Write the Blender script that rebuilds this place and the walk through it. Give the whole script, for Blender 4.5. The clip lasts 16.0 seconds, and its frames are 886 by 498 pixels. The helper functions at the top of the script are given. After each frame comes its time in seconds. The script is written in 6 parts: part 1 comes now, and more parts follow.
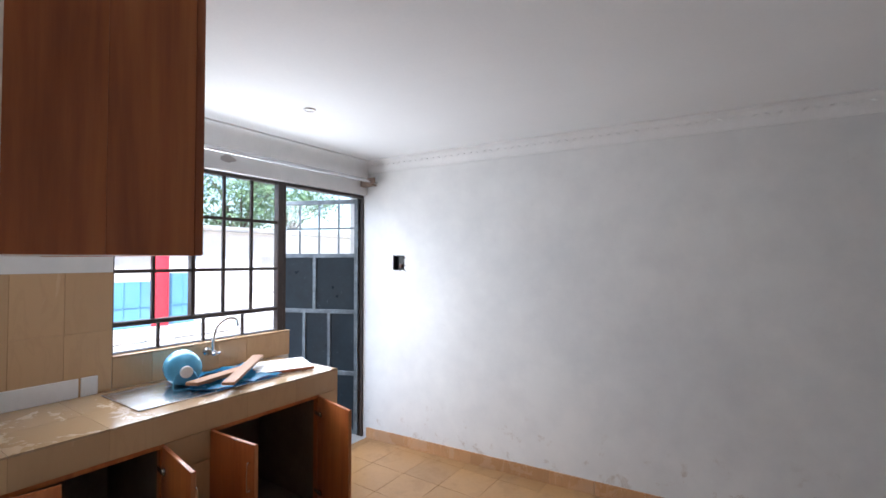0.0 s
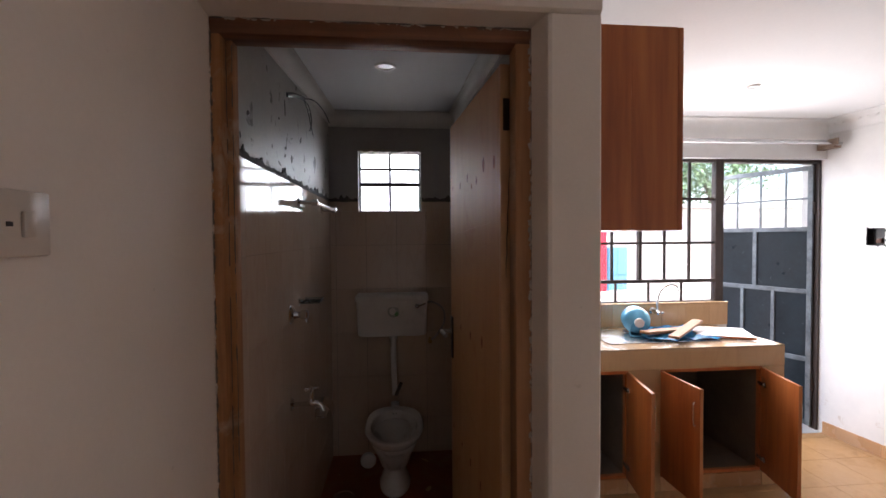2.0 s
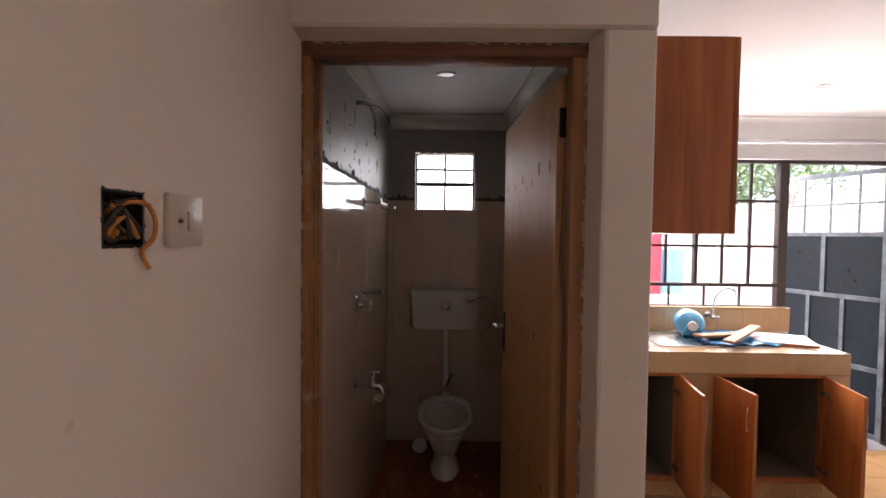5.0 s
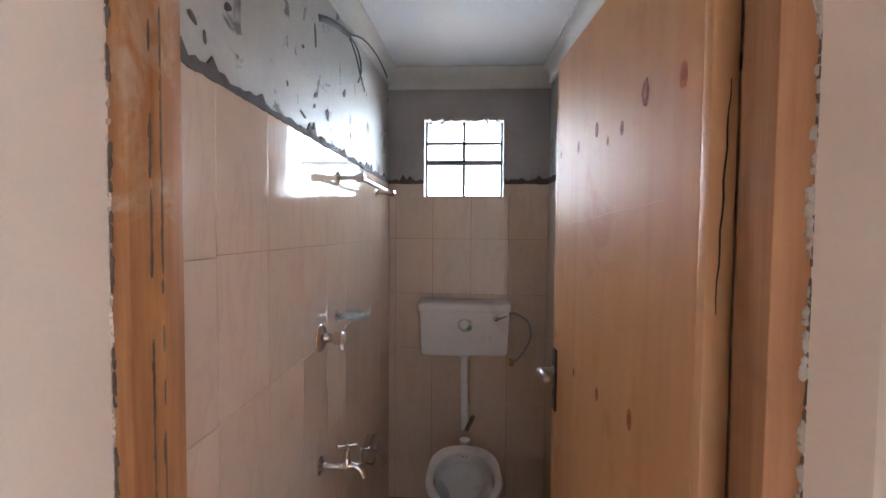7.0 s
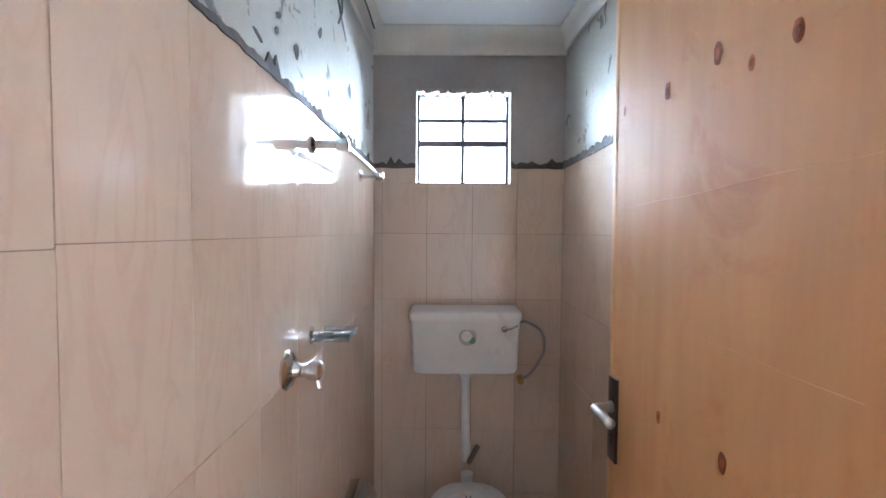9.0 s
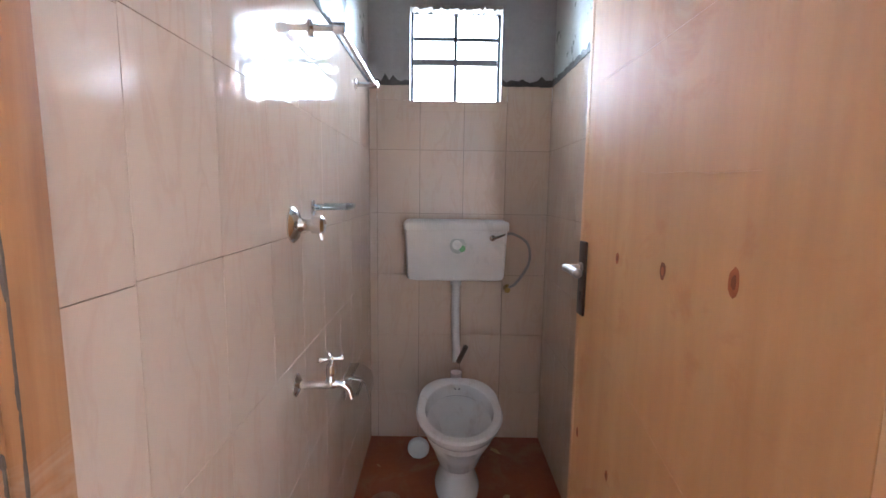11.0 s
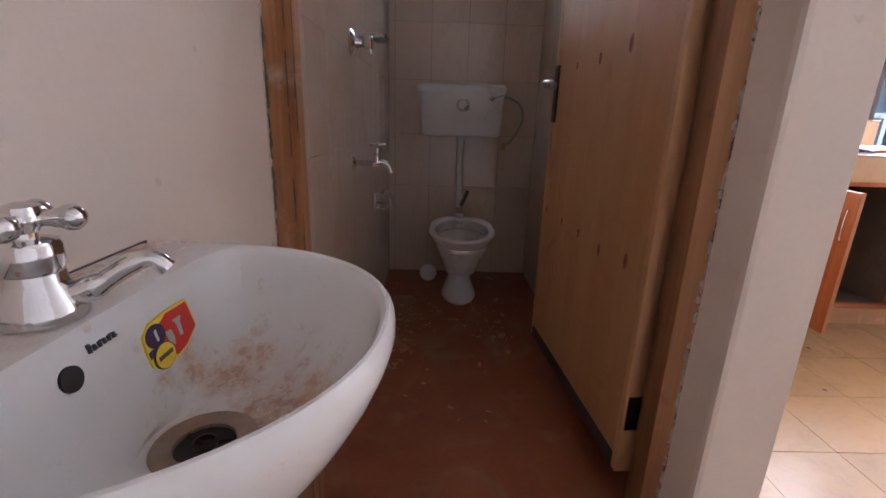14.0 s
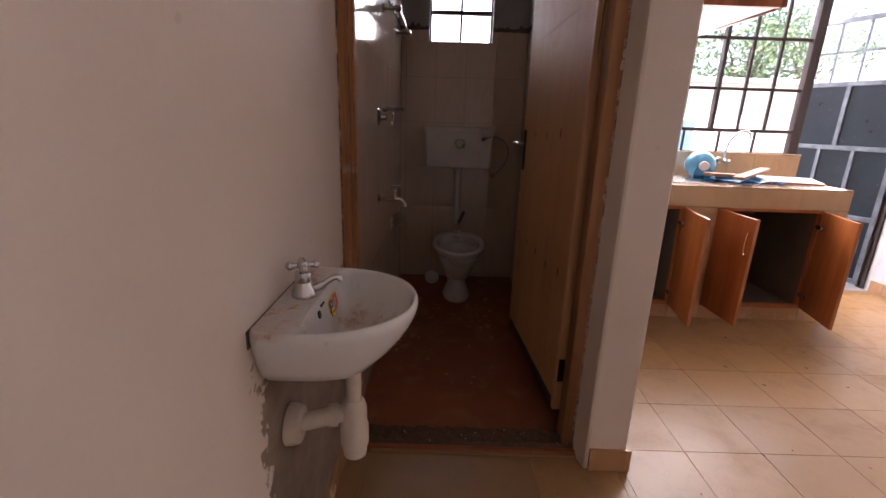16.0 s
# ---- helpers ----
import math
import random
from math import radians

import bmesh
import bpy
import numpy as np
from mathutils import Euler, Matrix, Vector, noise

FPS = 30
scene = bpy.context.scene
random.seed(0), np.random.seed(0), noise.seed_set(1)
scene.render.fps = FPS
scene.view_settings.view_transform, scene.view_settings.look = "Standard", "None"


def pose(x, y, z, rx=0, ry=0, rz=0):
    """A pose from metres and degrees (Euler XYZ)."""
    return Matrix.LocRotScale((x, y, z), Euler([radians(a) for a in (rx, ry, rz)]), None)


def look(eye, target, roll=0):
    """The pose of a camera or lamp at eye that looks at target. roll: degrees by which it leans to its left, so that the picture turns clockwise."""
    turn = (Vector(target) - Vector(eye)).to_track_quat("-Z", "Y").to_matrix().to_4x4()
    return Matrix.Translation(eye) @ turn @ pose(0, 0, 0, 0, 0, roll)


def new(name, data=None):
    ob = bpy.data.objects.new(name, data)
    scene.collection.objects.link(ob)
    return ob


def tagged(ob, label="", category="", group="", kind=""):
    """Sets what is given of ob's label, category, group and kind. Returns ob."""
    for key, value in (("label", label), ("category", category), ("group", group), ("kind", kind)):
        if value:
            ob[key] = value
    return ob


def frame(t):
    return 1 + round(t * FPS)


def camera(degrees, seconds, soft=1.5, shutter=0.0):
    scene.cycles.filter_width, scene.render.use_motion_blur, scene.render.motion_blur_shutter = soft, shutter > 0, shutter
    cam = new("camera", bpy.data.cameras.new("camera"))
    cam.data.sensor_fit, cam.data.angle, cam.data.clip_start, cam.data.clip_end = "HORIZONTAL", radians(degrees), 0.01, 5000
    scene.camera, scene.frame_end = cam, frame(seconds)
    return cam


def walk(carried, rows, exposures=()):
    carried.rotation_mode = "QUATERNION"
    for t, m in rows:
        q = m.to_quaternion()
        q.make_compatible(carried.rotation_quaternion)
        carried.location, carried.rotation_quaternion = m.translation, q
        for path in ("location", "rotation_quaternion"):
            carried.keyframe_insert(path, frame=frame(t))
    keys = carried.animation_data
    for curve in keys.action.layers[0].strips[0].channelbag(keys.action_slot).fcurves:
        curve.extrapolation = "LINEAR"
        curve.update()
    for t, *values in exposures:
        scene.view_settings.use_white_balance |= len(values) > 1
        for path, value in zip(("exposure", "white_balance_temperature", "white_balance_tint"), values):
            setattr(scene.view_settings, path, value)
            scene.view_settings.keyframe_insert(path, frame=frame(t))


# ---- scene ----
cam = camera(89.7, 16.0, 1.6)
PATH = [
    (0, (0.165, 0.27, 1.546), (-0.953, 1.927, 1.594), -0.0),
    (0.5, (0.22, 0.184, 1.536), (-1.232, 1.559, 1.542), 0.5),
    (1, (0.324, 0.052, 1.528), (-1.367, 1.119, 1.51), 0.4),
    (1.5, (0.416, -0.053, 1.537), (-1.468, 0.615, 1.496), -0.3),
    (2, (0.548, -0.113, 1.538), (-1.442, 0.078, 1.485), -0.4),
    (2.5, (0.671, -0.171, 1.544), (-1.327, -0.168, 1.46), 0.1),
    (3, (0.776, -0.235, 1.542), (-1.222, -0.226, 1.467), 0.7),
    (3.2, (0.82, -0.261, 1.541), (-1.179, -0.237, 1.471), 0.6),
    (5.3, (0.584, -0.152, 1.541), (-1.415, -0.174, 1.477), 0.7),
    (5.5, (0.509, -0.171, 1.534), (-1.489, -0.171, 1.457), 0.9),
    (6, (0.296, -0.177, 1.532), (-1.701, -0.172, 1.424), 0.8),
    (6.5, (0.101, -0.164, 1.511), (-1.896, -0.213, 1.405), 0.5),
    (7, (-0.126, -0.142, 1.53), (-2.121, -0.263, 1.449), 0.5),
    (7.5, (-0.31, -0.176, 1.531), (-2.304, -0.318, 1.477), 0.7),
    (8, (-0.473, -0.24, 1.54), (-2.47, -0.342, 1.513), 0.8),
    (8.2, (-0.517, -0.262, 1.537), (-2.515, -0.337, 1.515), 0.8),
    (10.3, (-0.498, -0.261, 1.382), (-2.491, -0.21, 1.226), -0.1),
    (10.5, (-0.467, -0.249, 1.362), (-2.459, -0.218, 1.186), 0.1),
    (11, (-0.387, -0.243, 1.285), (-2.371, -0.231, 1.034), 0.8),
    (11.5, (-0.34, -0.266, 1.209), (-2.309, -0.256, 0.86), 1.0),
    (12, (-0.233, -0.286, 1.144), (-2.196, -0.273, 0.762), 1.3),
    (12.5, (-0.13, -0.298, 1.104), (-2.084, -0.286, 0.677), 1.3),
    (13, (-0.003, -0.298, 1.074), (-1.946, -0.29, 0.601), 1.4),
    (13.5, (0.116, -0.294, 1.014), (-1.818, -0.288, 0.503), 1.5),
    (14, (0.173, -0.288, 0.977), (-1.745, -0.259, 0.411), 1.8),
    (14.5, (0.215, -0.29, 1.013), (-1.694, -0.243, 0.418), 2.0),
    (15, (0.359, -0.291, 1.101), (-1.546, -0.261, 0.492), 1.7),
    (15.5, (0.576, -0.297, 1.169), (-1.331, -0.283, 0.566), 1.6),
    (16, (0.757, -0.271, 1.2), (-1.164, -0.263, 0.644), 1.9),
]
walk(cam, [(t, look(eye, target, roll)) for t, eye, target, roll in PATH],
     [(0, 1.36, 5750, 10), (0.5, 1.52, 5400, 6), (1, 1.45, 5500, 7), (2, 1.67, 6450, 18), (3, 1.86, 6950, 25), (5.5, 1.95, 6950, 23), (6, 2.12, 7000, 25), (6.5, 3.1, 6450, 18), (7, 4.05, 5750, 11), (7.5, 4.5, 5300, 7), (8, 4.75, 5200, 4),
      (10.5, 4.8, 5350, 8), (11, 4.83, 5250, 8), (11.5, 4.85, 5100, 6), (12, 4.8, 5250, 6), (12.5, 4.55, 5300, 8), (13, 4.2, 5250, 10), (13.5, 3.85, 5250, 11), (14, 3.15, 5700, 18), (14.5, 2.85, 5850, 19), (15, 2.87, 6000, 17), (15.5, 2.4, 6500, 26), (16, 2.05, 6800, 29)])

SKY_W, WIN_W, GATE_W, SKY_GLOW = 88, 9.2, 4.0, 1.95
DOOR_X, DOOR_Y, DOOR_A = -0.773, 0.1905, 4.6
KNOTS = [(-0.199, 1.787, 1.5), (-0.072, 1.775, 1.3), (-0.298, 1.744, 1.0), (-0.372, 1.732, 0.7), (-0.441, 1.772, 1.1), (-0.574, 1.756, 1.0), (-0.737, 1.763, 0.7), (-0.230, 1.165, 1.3), (-0.404, 1.150, 1.0), (-0.577, 1.148, 0.8),
         (-0.740, 0.652, 0.8), (-0.565, 0.645, 0.8), (-0.414, 0.640, 0.9), (-0.258, 0.632, 1.1), (-0.105, 0.647, 1.3)]
NICKS = [(-1.411, 2.091, 0.012, 0.045, 0.1), (-0.833, 1.873, 0.02, 0.008, -0.5), (-0.943, 1.941, 0.018, 0.009, 0.5), (-0.868, 1.854, 0.005, 0.014, 0.1), (-1.315, 2.021, 0.012, 0.007, 0.4), (-1.211, 1.889, 0.006, 0.01, 0.3), (-1.414, 1.922, 0.022, 0.008, 0.5),
         (-1.403, 1.887, 0.014, 0.008, 0.6), (-1.313, 1.841, 0.03, 0.006, -0.3), (-1.52, 1.893, 0.022, 0.02, 0.2), (-1.708, 2.018, 0.03, 0.014, 0.7), (-1.794, 1.886, 0.01, 0.014, 0.2), (-2.069, 1.978, 0.02, 0.03, 0.4)]
BAS_X, BAS_A, BAS_P = -0.110, 0.188, 0.284
COUNTER_X, CAB_X, CAB_TOP = -1.963, -0.720, 2.158
DOOR_ANG = (-8.5, 3.0, -13.0)

# ---- world, sun, exposure ----
world = bpy.data.worlds.new("world")
scene.world = world
world.use_nodes = True
_wn = world.node_tree.nodes
_sky = _wn.new("ShaderNodeTexSky")
_sky.sky_type = "NISHITA"
_sky.sun_disc = False
_sky.sun_elevation = radians(58)
_sky.sun_rotation = radians(140)
_wn["Background"].inputs[1].default_value = 0.15
world.node_tree.links.new(_sky.outputs[0], _wn["Background"].inputs[0])
sun = new("sun", bpy.data.lights.new("sun", "SUN"))
sun.data.energy, sun.data.angle, sun.data.color = 5.0, radians(0.5), (1.0, 0.95, 0.88)
sun.matrix_world = look((5.5, -6.5, 11), (0, 0, 0))


def sky_panel(name, loc, target, sx, sy, watts, colour=(1.0, 0.985, 0.965)):
    """Open sky seen by a window, as an area lamp outside of it."""
    l = bpy.data.lights.new(name, "AREA")
    l.shape, l.size, l.size_y, l.energy, l.color = "RECTANGLE", sx, sy, watts, colour
    ob = new(name, l)
    ob.matrix_world = look(loc, target)
    return ob


sky_panel("sky_over_yard", (-4.7, 1.75, 3.5), (-1.2, 1.6, 0.6), 3.2, 1.8, SKY_W)
sky_panel("sky_in_kitchen_window", (-2.622, 1.77, 1.575), (0, 1.77, 1.575), 0.98, 0.98, WIN_W)
sky_panel("sky_in_gateway", (-2.612, 2.56, 1.05), (0, 2.34, 1.0), 0.40, 1.9, GATE_W)

# ---- materials ----
def nodes_of(name):
    m = bpy.data.materials.new(name)
    m.use_nodes = True
    return m, m.node_tree.nodes, m.node_tree.links, m.node_tree.nodes["Principled BSDF"]


def ramp(n, stops):
    r = n.new("ShaderNodeValToRGB")
    e = r.color_ramp.elements
    while len(e) < len(stops):
        e.new(0.5)
    for i, (p, c) in enumerate(stops):
        e[i].position = p
        e[i].color = (*c, 1) if len(c) == 3 else c
    return r


def coords(n, l, scale=(1, 1, 1), use="Object", rot=(0, 0, 0)):
    c = n.new("ShaderNodeTexCoord")
    m = n.new("ShaderNodeMapping")
    m.inputs["Scale"].default_value = scale
    m.inputs["Rotation"].default_value = rot
    if use == "World":
        g = n.new("ShaderNodeNewGeometry")
        l.new(g.outputs["Position"], m.inputs[0])
    else:
        l.new(c.outputs[use], m.inputs[0])
    return m.outputs[0]


def noise_tex(n, l, vec, scale, detail=4, rough=0.55, dist=0.0):
    t = n.new("ShaderNodeTexNoise")
    t.inputs["Scale"].default_value = scale
    t.inputs["Detail"].default_value = detail
    t.inputs["Roughness"].default_value = rough
    t.inputs["Distortion"].default_value = dist
    l.new(vec, t.inputs["Vector"])
    return t.outputs["Fac"]


def mix(n, l, fac, a, b, mode="MIX"):
    m = n.new("ShaderNodeMix")
    m.data_type, m.blend_type = "RGBA", mode
    for sock, v in ((m.inputs["Factor"], fac), (m.inputs["A"], a), (m.inputs["B"], b)):
        if isinstance(v, (int, float)):
            sock.default_value = v
        elif isinstance(v, tuple):
            sock.default_value = (*v, 1)
        else:
            l.new(v, sock)
    return m.outputs["Result"]


def math_node(n, l, op, a, b=0.0, clamp=False):
    m = n.new("ShaderNodeMath")
    m.operation, m.use_clamp = op, clamp
    for sock, v in ((m.inputs[0], a), (m.inputs[1], b)):
        if isinstance(v, (int, float)):
            sock.default_value = v
        else:
            l.new(v, sock)
    return m.outputs[0]


def bump(n, l, bsdf, height, strength=0.2, dist=0.01):
    b = n.new("ShaderNodeBump")
    b.inputs["Strength"].default_value = strength
    b.inputs["Distance"].default_value = dist
    l.new(height, b.inputs["Height"])
    l.new(b.outputs[0], bsdf.inputs["Normal"])


def mottled(name, a, b, rough=0.6, scale=3.0, fine=60.0, bump_s=0.15, metal=0.0, coat=0.0, spots=None, stretch=(1, 1, 1), use="World", bdist=0.004, soft=0.05):
    """Two-scale mottled surface between colours a and b, with optional dark spots (colour, threshold, scale)."""
    m, n, l, p = nodes_of(name)
    v = coords(n, l, stretch, use)
    big = noise_tex(n, l, v, scale, 5, 0.6)
    fin = noise_tex(n, l, v, fine, 3, 0.6)
    r = ramp(n, [(0.3, a), (0.72, b)])
    l.new(mix(n, l, 0.25, big, fin), r.inputs[0])
    col = r.outputs[0]
    if spots:
        sc, th, ss = spots
        s = noise_tex(n, l, v, ss, 4, 0.6, 0.6)
        k = ramp(n, [(th, (0, 0, 0)), (th + soft, (1, 1, 1))])
        l.new(s, k.inputs[0])
        col = mix(n, l, k.outputs[0], col, sc)
    l.new(col, p.inputs["Base Color"])
    rr = ramp(n, [(0.3, (rough * 0.8,) * 3), (0.7, (min(1, rough * 1.2),) * 3)])
    l.new(big, rr.inputs[0])
    l.new(rr.outputs[0], p.inputs["Roughness"])
    p.inputs["Metallic"].default_value = metal
    p.inputs["Coat Weight"].default_value = coat
    if bump_s:
        bump(n, l, p, fin, bump_s, bdist)
    return m


def wood(name, dark, mid, light, rough=0.45, axis="z", scale=1.0, streak=14.0, coat=0.0, blotch=None):
    """Wood with grain running along one axis of the object."""
    m, n, l, p = nodes_of(name)
    s = {"x": (0.5, streak, streak), "y": (streak, 0.5, streak), "z": (streak, streak, 0.5)}[axis]
    v = coords(n, l, tuple(k * scale for k in s))
    info = n.new("ShaderNodeObjectInfo")
    off = n.new("ShaderNodeVectorMath")
    l.new(v, off.inputs[0])
    mul = n.new("ShaderNodeVectorMath")
    mul.operation = "SCALE"
    mul.inputs[0].default_value = (7, 5, 3)
    l.new(info.outputs["Random"], mul.inputs["Scale"])
    l.new(mul.outputs[0], off.inputs[1])
    v = off.outputs[0]
    g = noise_tex(n, l, v, 1.0, 6, 0.65, 0.5)
    f = noise_tex(n, l, v, 6.0, 3, 0.6)
    r = ramp(n, [(0.32, dark), (0.5, mid), (0.68, light)])
    l.new(mix(n, l, 0.3, g, f), r.inputs[0])
    col = r.outputs[0]
    if blotch:
        w = coords(n, l, (1, 1, 1))
        bl = noise_tex(n, l, w, 6.0, 5, 0.65, 0.8)
        k = ramp(n, [(0.56, (0, 0, 0)), (0.68, (1, 1, 1))])
        l.new(bl, k.inputs[0])
        col = mix(n, l, math_node(n, l, "MULTIPLY", k.outputs[0], 0.75), col, blotch)
    l.new(col, p.inputs["Base Color"])
    p.inputs["Roughness"].default_value = rough
    p.inputs["Coat Weight"].default_value = coat
    bump(n, l, p, f, 0.12, 0.002)
    return m


def plain(name, colour, rough=0.5, metal=0.0, var=0.12, coat=0.0, fine=120.0):
    a = tuple(c * (1 - var) for c in colour)
    b = tuple(min(1, c * (1 + var)) for c in colour)
    return mottled(name, a, b, rough, 9.0, fine, 0.05, metal, coat, use="Object")


def tile_mat(name, base, vein, rough=0.12, vein_amt=0.35, dirt=None, size=3.0, var=0.08):
    """Glazed tile: soft diagonal veins, and a slight change of tone from piece to piece."""
    m, n, l, p = nodes_of(name)
    info = n.new("ShaderNodeObjectInfo")
    v = coords(n, l, (1, 1, 1), "World", (0.4, 0.5, 0.3))
    w = coords(n, l, (size * 2.2, size * 2.2, size * 0.55), "World", (0.35, 0.25, 0))
    g = noise_tex(n, l, w, 2.2, 4, 0.5, 1.2)
    k = ramp(n, [(0.51, (0, 0, 0)), (0.575, (1, 1, 1)), (0.63, (0, 0, 0))])
    l.new(g, k.inputs[0])
    big = noise_tex(n, l, v, 2.0, 3)
    r = ramp(n, [(0.3, tuple(c * (1 - var) for c in base)), (0.7, tuple(min(1, c * (1 + var)) for c in base))])
    l.new(mix(n, l, 0.5, big, info.outputs["Random"]), r.inputs[0])
    col = mix(n, l, math_node(n, l, "MULTIPLY", k.outputs[0], vein_amt), r.outputs[0], vein)
    rough_out = None
    if dirt:
        d = noise_tex(n, l, v, 5.0, 6, 0.7, 0.5)
        q = ramp(n, [(0.5, (0, 0, 0)), (0.72, (1, 1, 1))])
        l.new(d, q.inputs[0])
        f = math_node(n, l, "MULTIPLY", q.outputs[0], 0.55)
        col = mix(n, l, f, col, dirt)
        rough_out = math_node(n, l, "ADD", math_node(n, l, "MULTIPLY", q.outputs[0], 0.35), rough)
    l.new(col, p.inputs["Base Color"])
    if rough_out is None:
        rough_out = math_node(n, l, "ADD", math_node(n, l, "MULTIPLY", big, 0.05), rough - 0.025)
    l.new(rough_out, p.inputs["Roughness"])
    smear = noise_tex(n, l, coords(n, l, (9, 9, 1.2), "World"), 3.0, 4, 0.65, 0.4)
    sm = ramp(n, [(0.48, (0, 0, 0)), (0.75, (1, 1, 1))])
    l.new(smear, sm.inputs[0])
    l.new(math_node(n, l, "ADD", rough_out, math_node(n, l, "MULTIPLY", sm.outputs[0], 0.14)), p.inputs["Roughness"])
    bump(n, l, p, noise_tex(n, l, v, 4.0, 2), 0.05, 0.01)
    return m


def band_mask(n, l, sock, lo, hi):
    """1 where the value is under lo, falling to 0 at hi."""
    mr = n.new("ShaderNodeMapRange")
    mr.inputs["From Min"].default_value, mr.inputs["From Max"].default_value = lo, hi
    mr.inputs["To Min"].default_value, mr.inputs["To Max"].default_value = 1, 0
    l.new(sock, mr.inputs[0])
    return mr.outputs[0]


def cream_wall():
    """Cream emulsion, unevenly rolled; bare cement where the paint stops round the basin's waste pipe."""
    m, n, l, p = nodes_of("cream_wall_paint")
    v = coords(n, l, (1, 1, 1), "World")
    big = noise_tex(n, l, v, 1.6, 4, 0.6)
    fin = noise_tex(n, l, v, 90, 3, 0.6)
    r = ramp(n, [(0.3, (0.68, 0.59, 0.51)), (0.7, (0.78, 0.69, 0.605))])
    l.new(mix(n, l, 0.2, big, fin), r.inputs[0])
    col = r.outputs[0]
    sp = noise_tex(n, l, v, 24, 2, 0.4)
    k = ramp(n, [(0.775, (0, 0, 0)), (0.80, (1, 1, 1))])
    l.new(sp, k.inputs[0])
    col = mix(n, l, math_node(n, l, "MULTIPLY", k.outputs[0], 0.25), col, (0.42, 0.33, 0.25))
    xyz = n.new("ShaderNodeSeparateXYZ")
    g = n.new("ShaderNodeNewGeometry")
    l.new(g.outputs["Position"], xyz.inputs[0])
    rag = noise_tex(n, l, v, 22, 5, 0.7)
    rag2 = math_node(n, l, "MULTIPLY", math_node(n, l, "SUBTRACT", rag, 0.5), 0.22)
    mx = band_mask(n, l, math_node(n, l, "ADD", xyz.outputs[0], rag2), 0.030, 0.036)
    mx0 = band_mask(n, l, math_node(n, l, "MULTIPLY", math_node(n, l, "ADD", xyz.outputs[0], rag2), -1), 0.64, 0.70)
    mz = band_mask(n, l, math_node(n, l, "ADD", xyz.outputs[2], rag2), 0.735, 0.742)
    my = band_mask(n, l, xyz.outputs[1], -0.59, -0.585)
    mask = math_node(n, l, "MULTIPLY", math_node(n, l, "MULTIPLY", mx, mz), math_node(n, l, "MULTIPLY", mx0, my))
    cem = ramp(n, [(0.3, (0.18, 0.135, 0.10)), (0.7, (0.34, 0.265, 0.20))])
    l.new(noise_tex(n, l, v, 9, 6, 0.7), cem.inputs[0])
    col = mix(n, l, mask, col, cem.outputs[0])
    l.new(col, p.inputs["Base Color"])
    p.inputs["Roughness"].default_value = 0.62
    h = math_node(n, l, "SUBTRACT", math_node(n, l, "MULTIPLY", math_node(n, l, "ADD", big, math_node(n, l, "MULTIPLY", fin, 0.15)), 0.6), mask)
    bump(n, l, p, h, 0.35, 0.006)
    return m


def white_wall():
    """White washed plaster with grey scuffs, darker stains low down of their own shape."""
    m, n, l, p = nodes_of("white_wall_paint")
    v = coords(n, l, (1, 1, 1), "World")
    big = noise_tex(n, l, v, 0.9, 5, 0.6)
    mid = noise_tex(n, l, v, 5, 5, 0.65)
    fin = noise_tex(n, l, v, 70, 3, 0.6)
    r = ramp(n, [(0.32, (0.62, 0.62, 0.62)), (0.62, (0.76, 0.755, 0.74))])
    l.new(mix(n, l, 0.35, big, mid), r.inputs[0])
    k = ramp(n, [(0.68, (0, 0, 0)), (0.78, (1, 1, 1))])
    l.new(noise_tex(n, l, v, 3.1, 6, 0.7, 0.6), k.inputs[0])
    col = mix(n, l, math_node(n, l, "MULTIPLY", k.outputs[0], 0.45), r.outputs[0], (0.42, 0.40, 0.38))
    g = n.new("ShaderNodeNewGeometry")
    xyz = n.new("ShaderNodeSeparateXYZ")
    l.new(g.outputs["Position"], xyz.inputs[0])
    spl = noise_tex(n, l, v, 9.0, 7, 0.72, 0.4)
    sk = ramp(n, [(0.60, (0, 0, 0)), (0.68, (1, 1, 1))])
    l.new(math_node(n, l, "ADD", spl, math_node(n, l, "MULTIPLY", band_mask(n, l, xyz.outputs[2], 0.09, 0.30), 0.045)), sk.inputs[0])
    low = math_node(n, l, "MULTIPLY", band_mask(n, l, xyz.outputs[2], 0.25, 0.45), sk.outputs[0])
    col = mix(n, l, math_node(n, l, "MULTIPLY", low, 0.45), col, (0.40, 0.30, 0.22))
    rub = ramp(n, [(0.70, (0, 0, 0)), (0.74, (1, 1, 1))])
    l.new(noise_tex(n, l, coords(n, l, (1.0, 1.0, 2.2), "World"), 6.0, 8, 0.75, 0.3), rub.inputs[0])
    col = mix(n, l, math_node(n, l, "MULTIPLY", rub.outputs[0], 0.35), col, (0.46, 0.43, 0.40))
    l.new(col, p.inputs["Base Color"])
    p.inputs["Roughness"].default_value = 0.7
    bump(n, l, p, math_node(n, l, "ADD", mid, math_node(n, l, "MULTIPLY", fin, 0.3)), 0.25, 0.006)
    return m


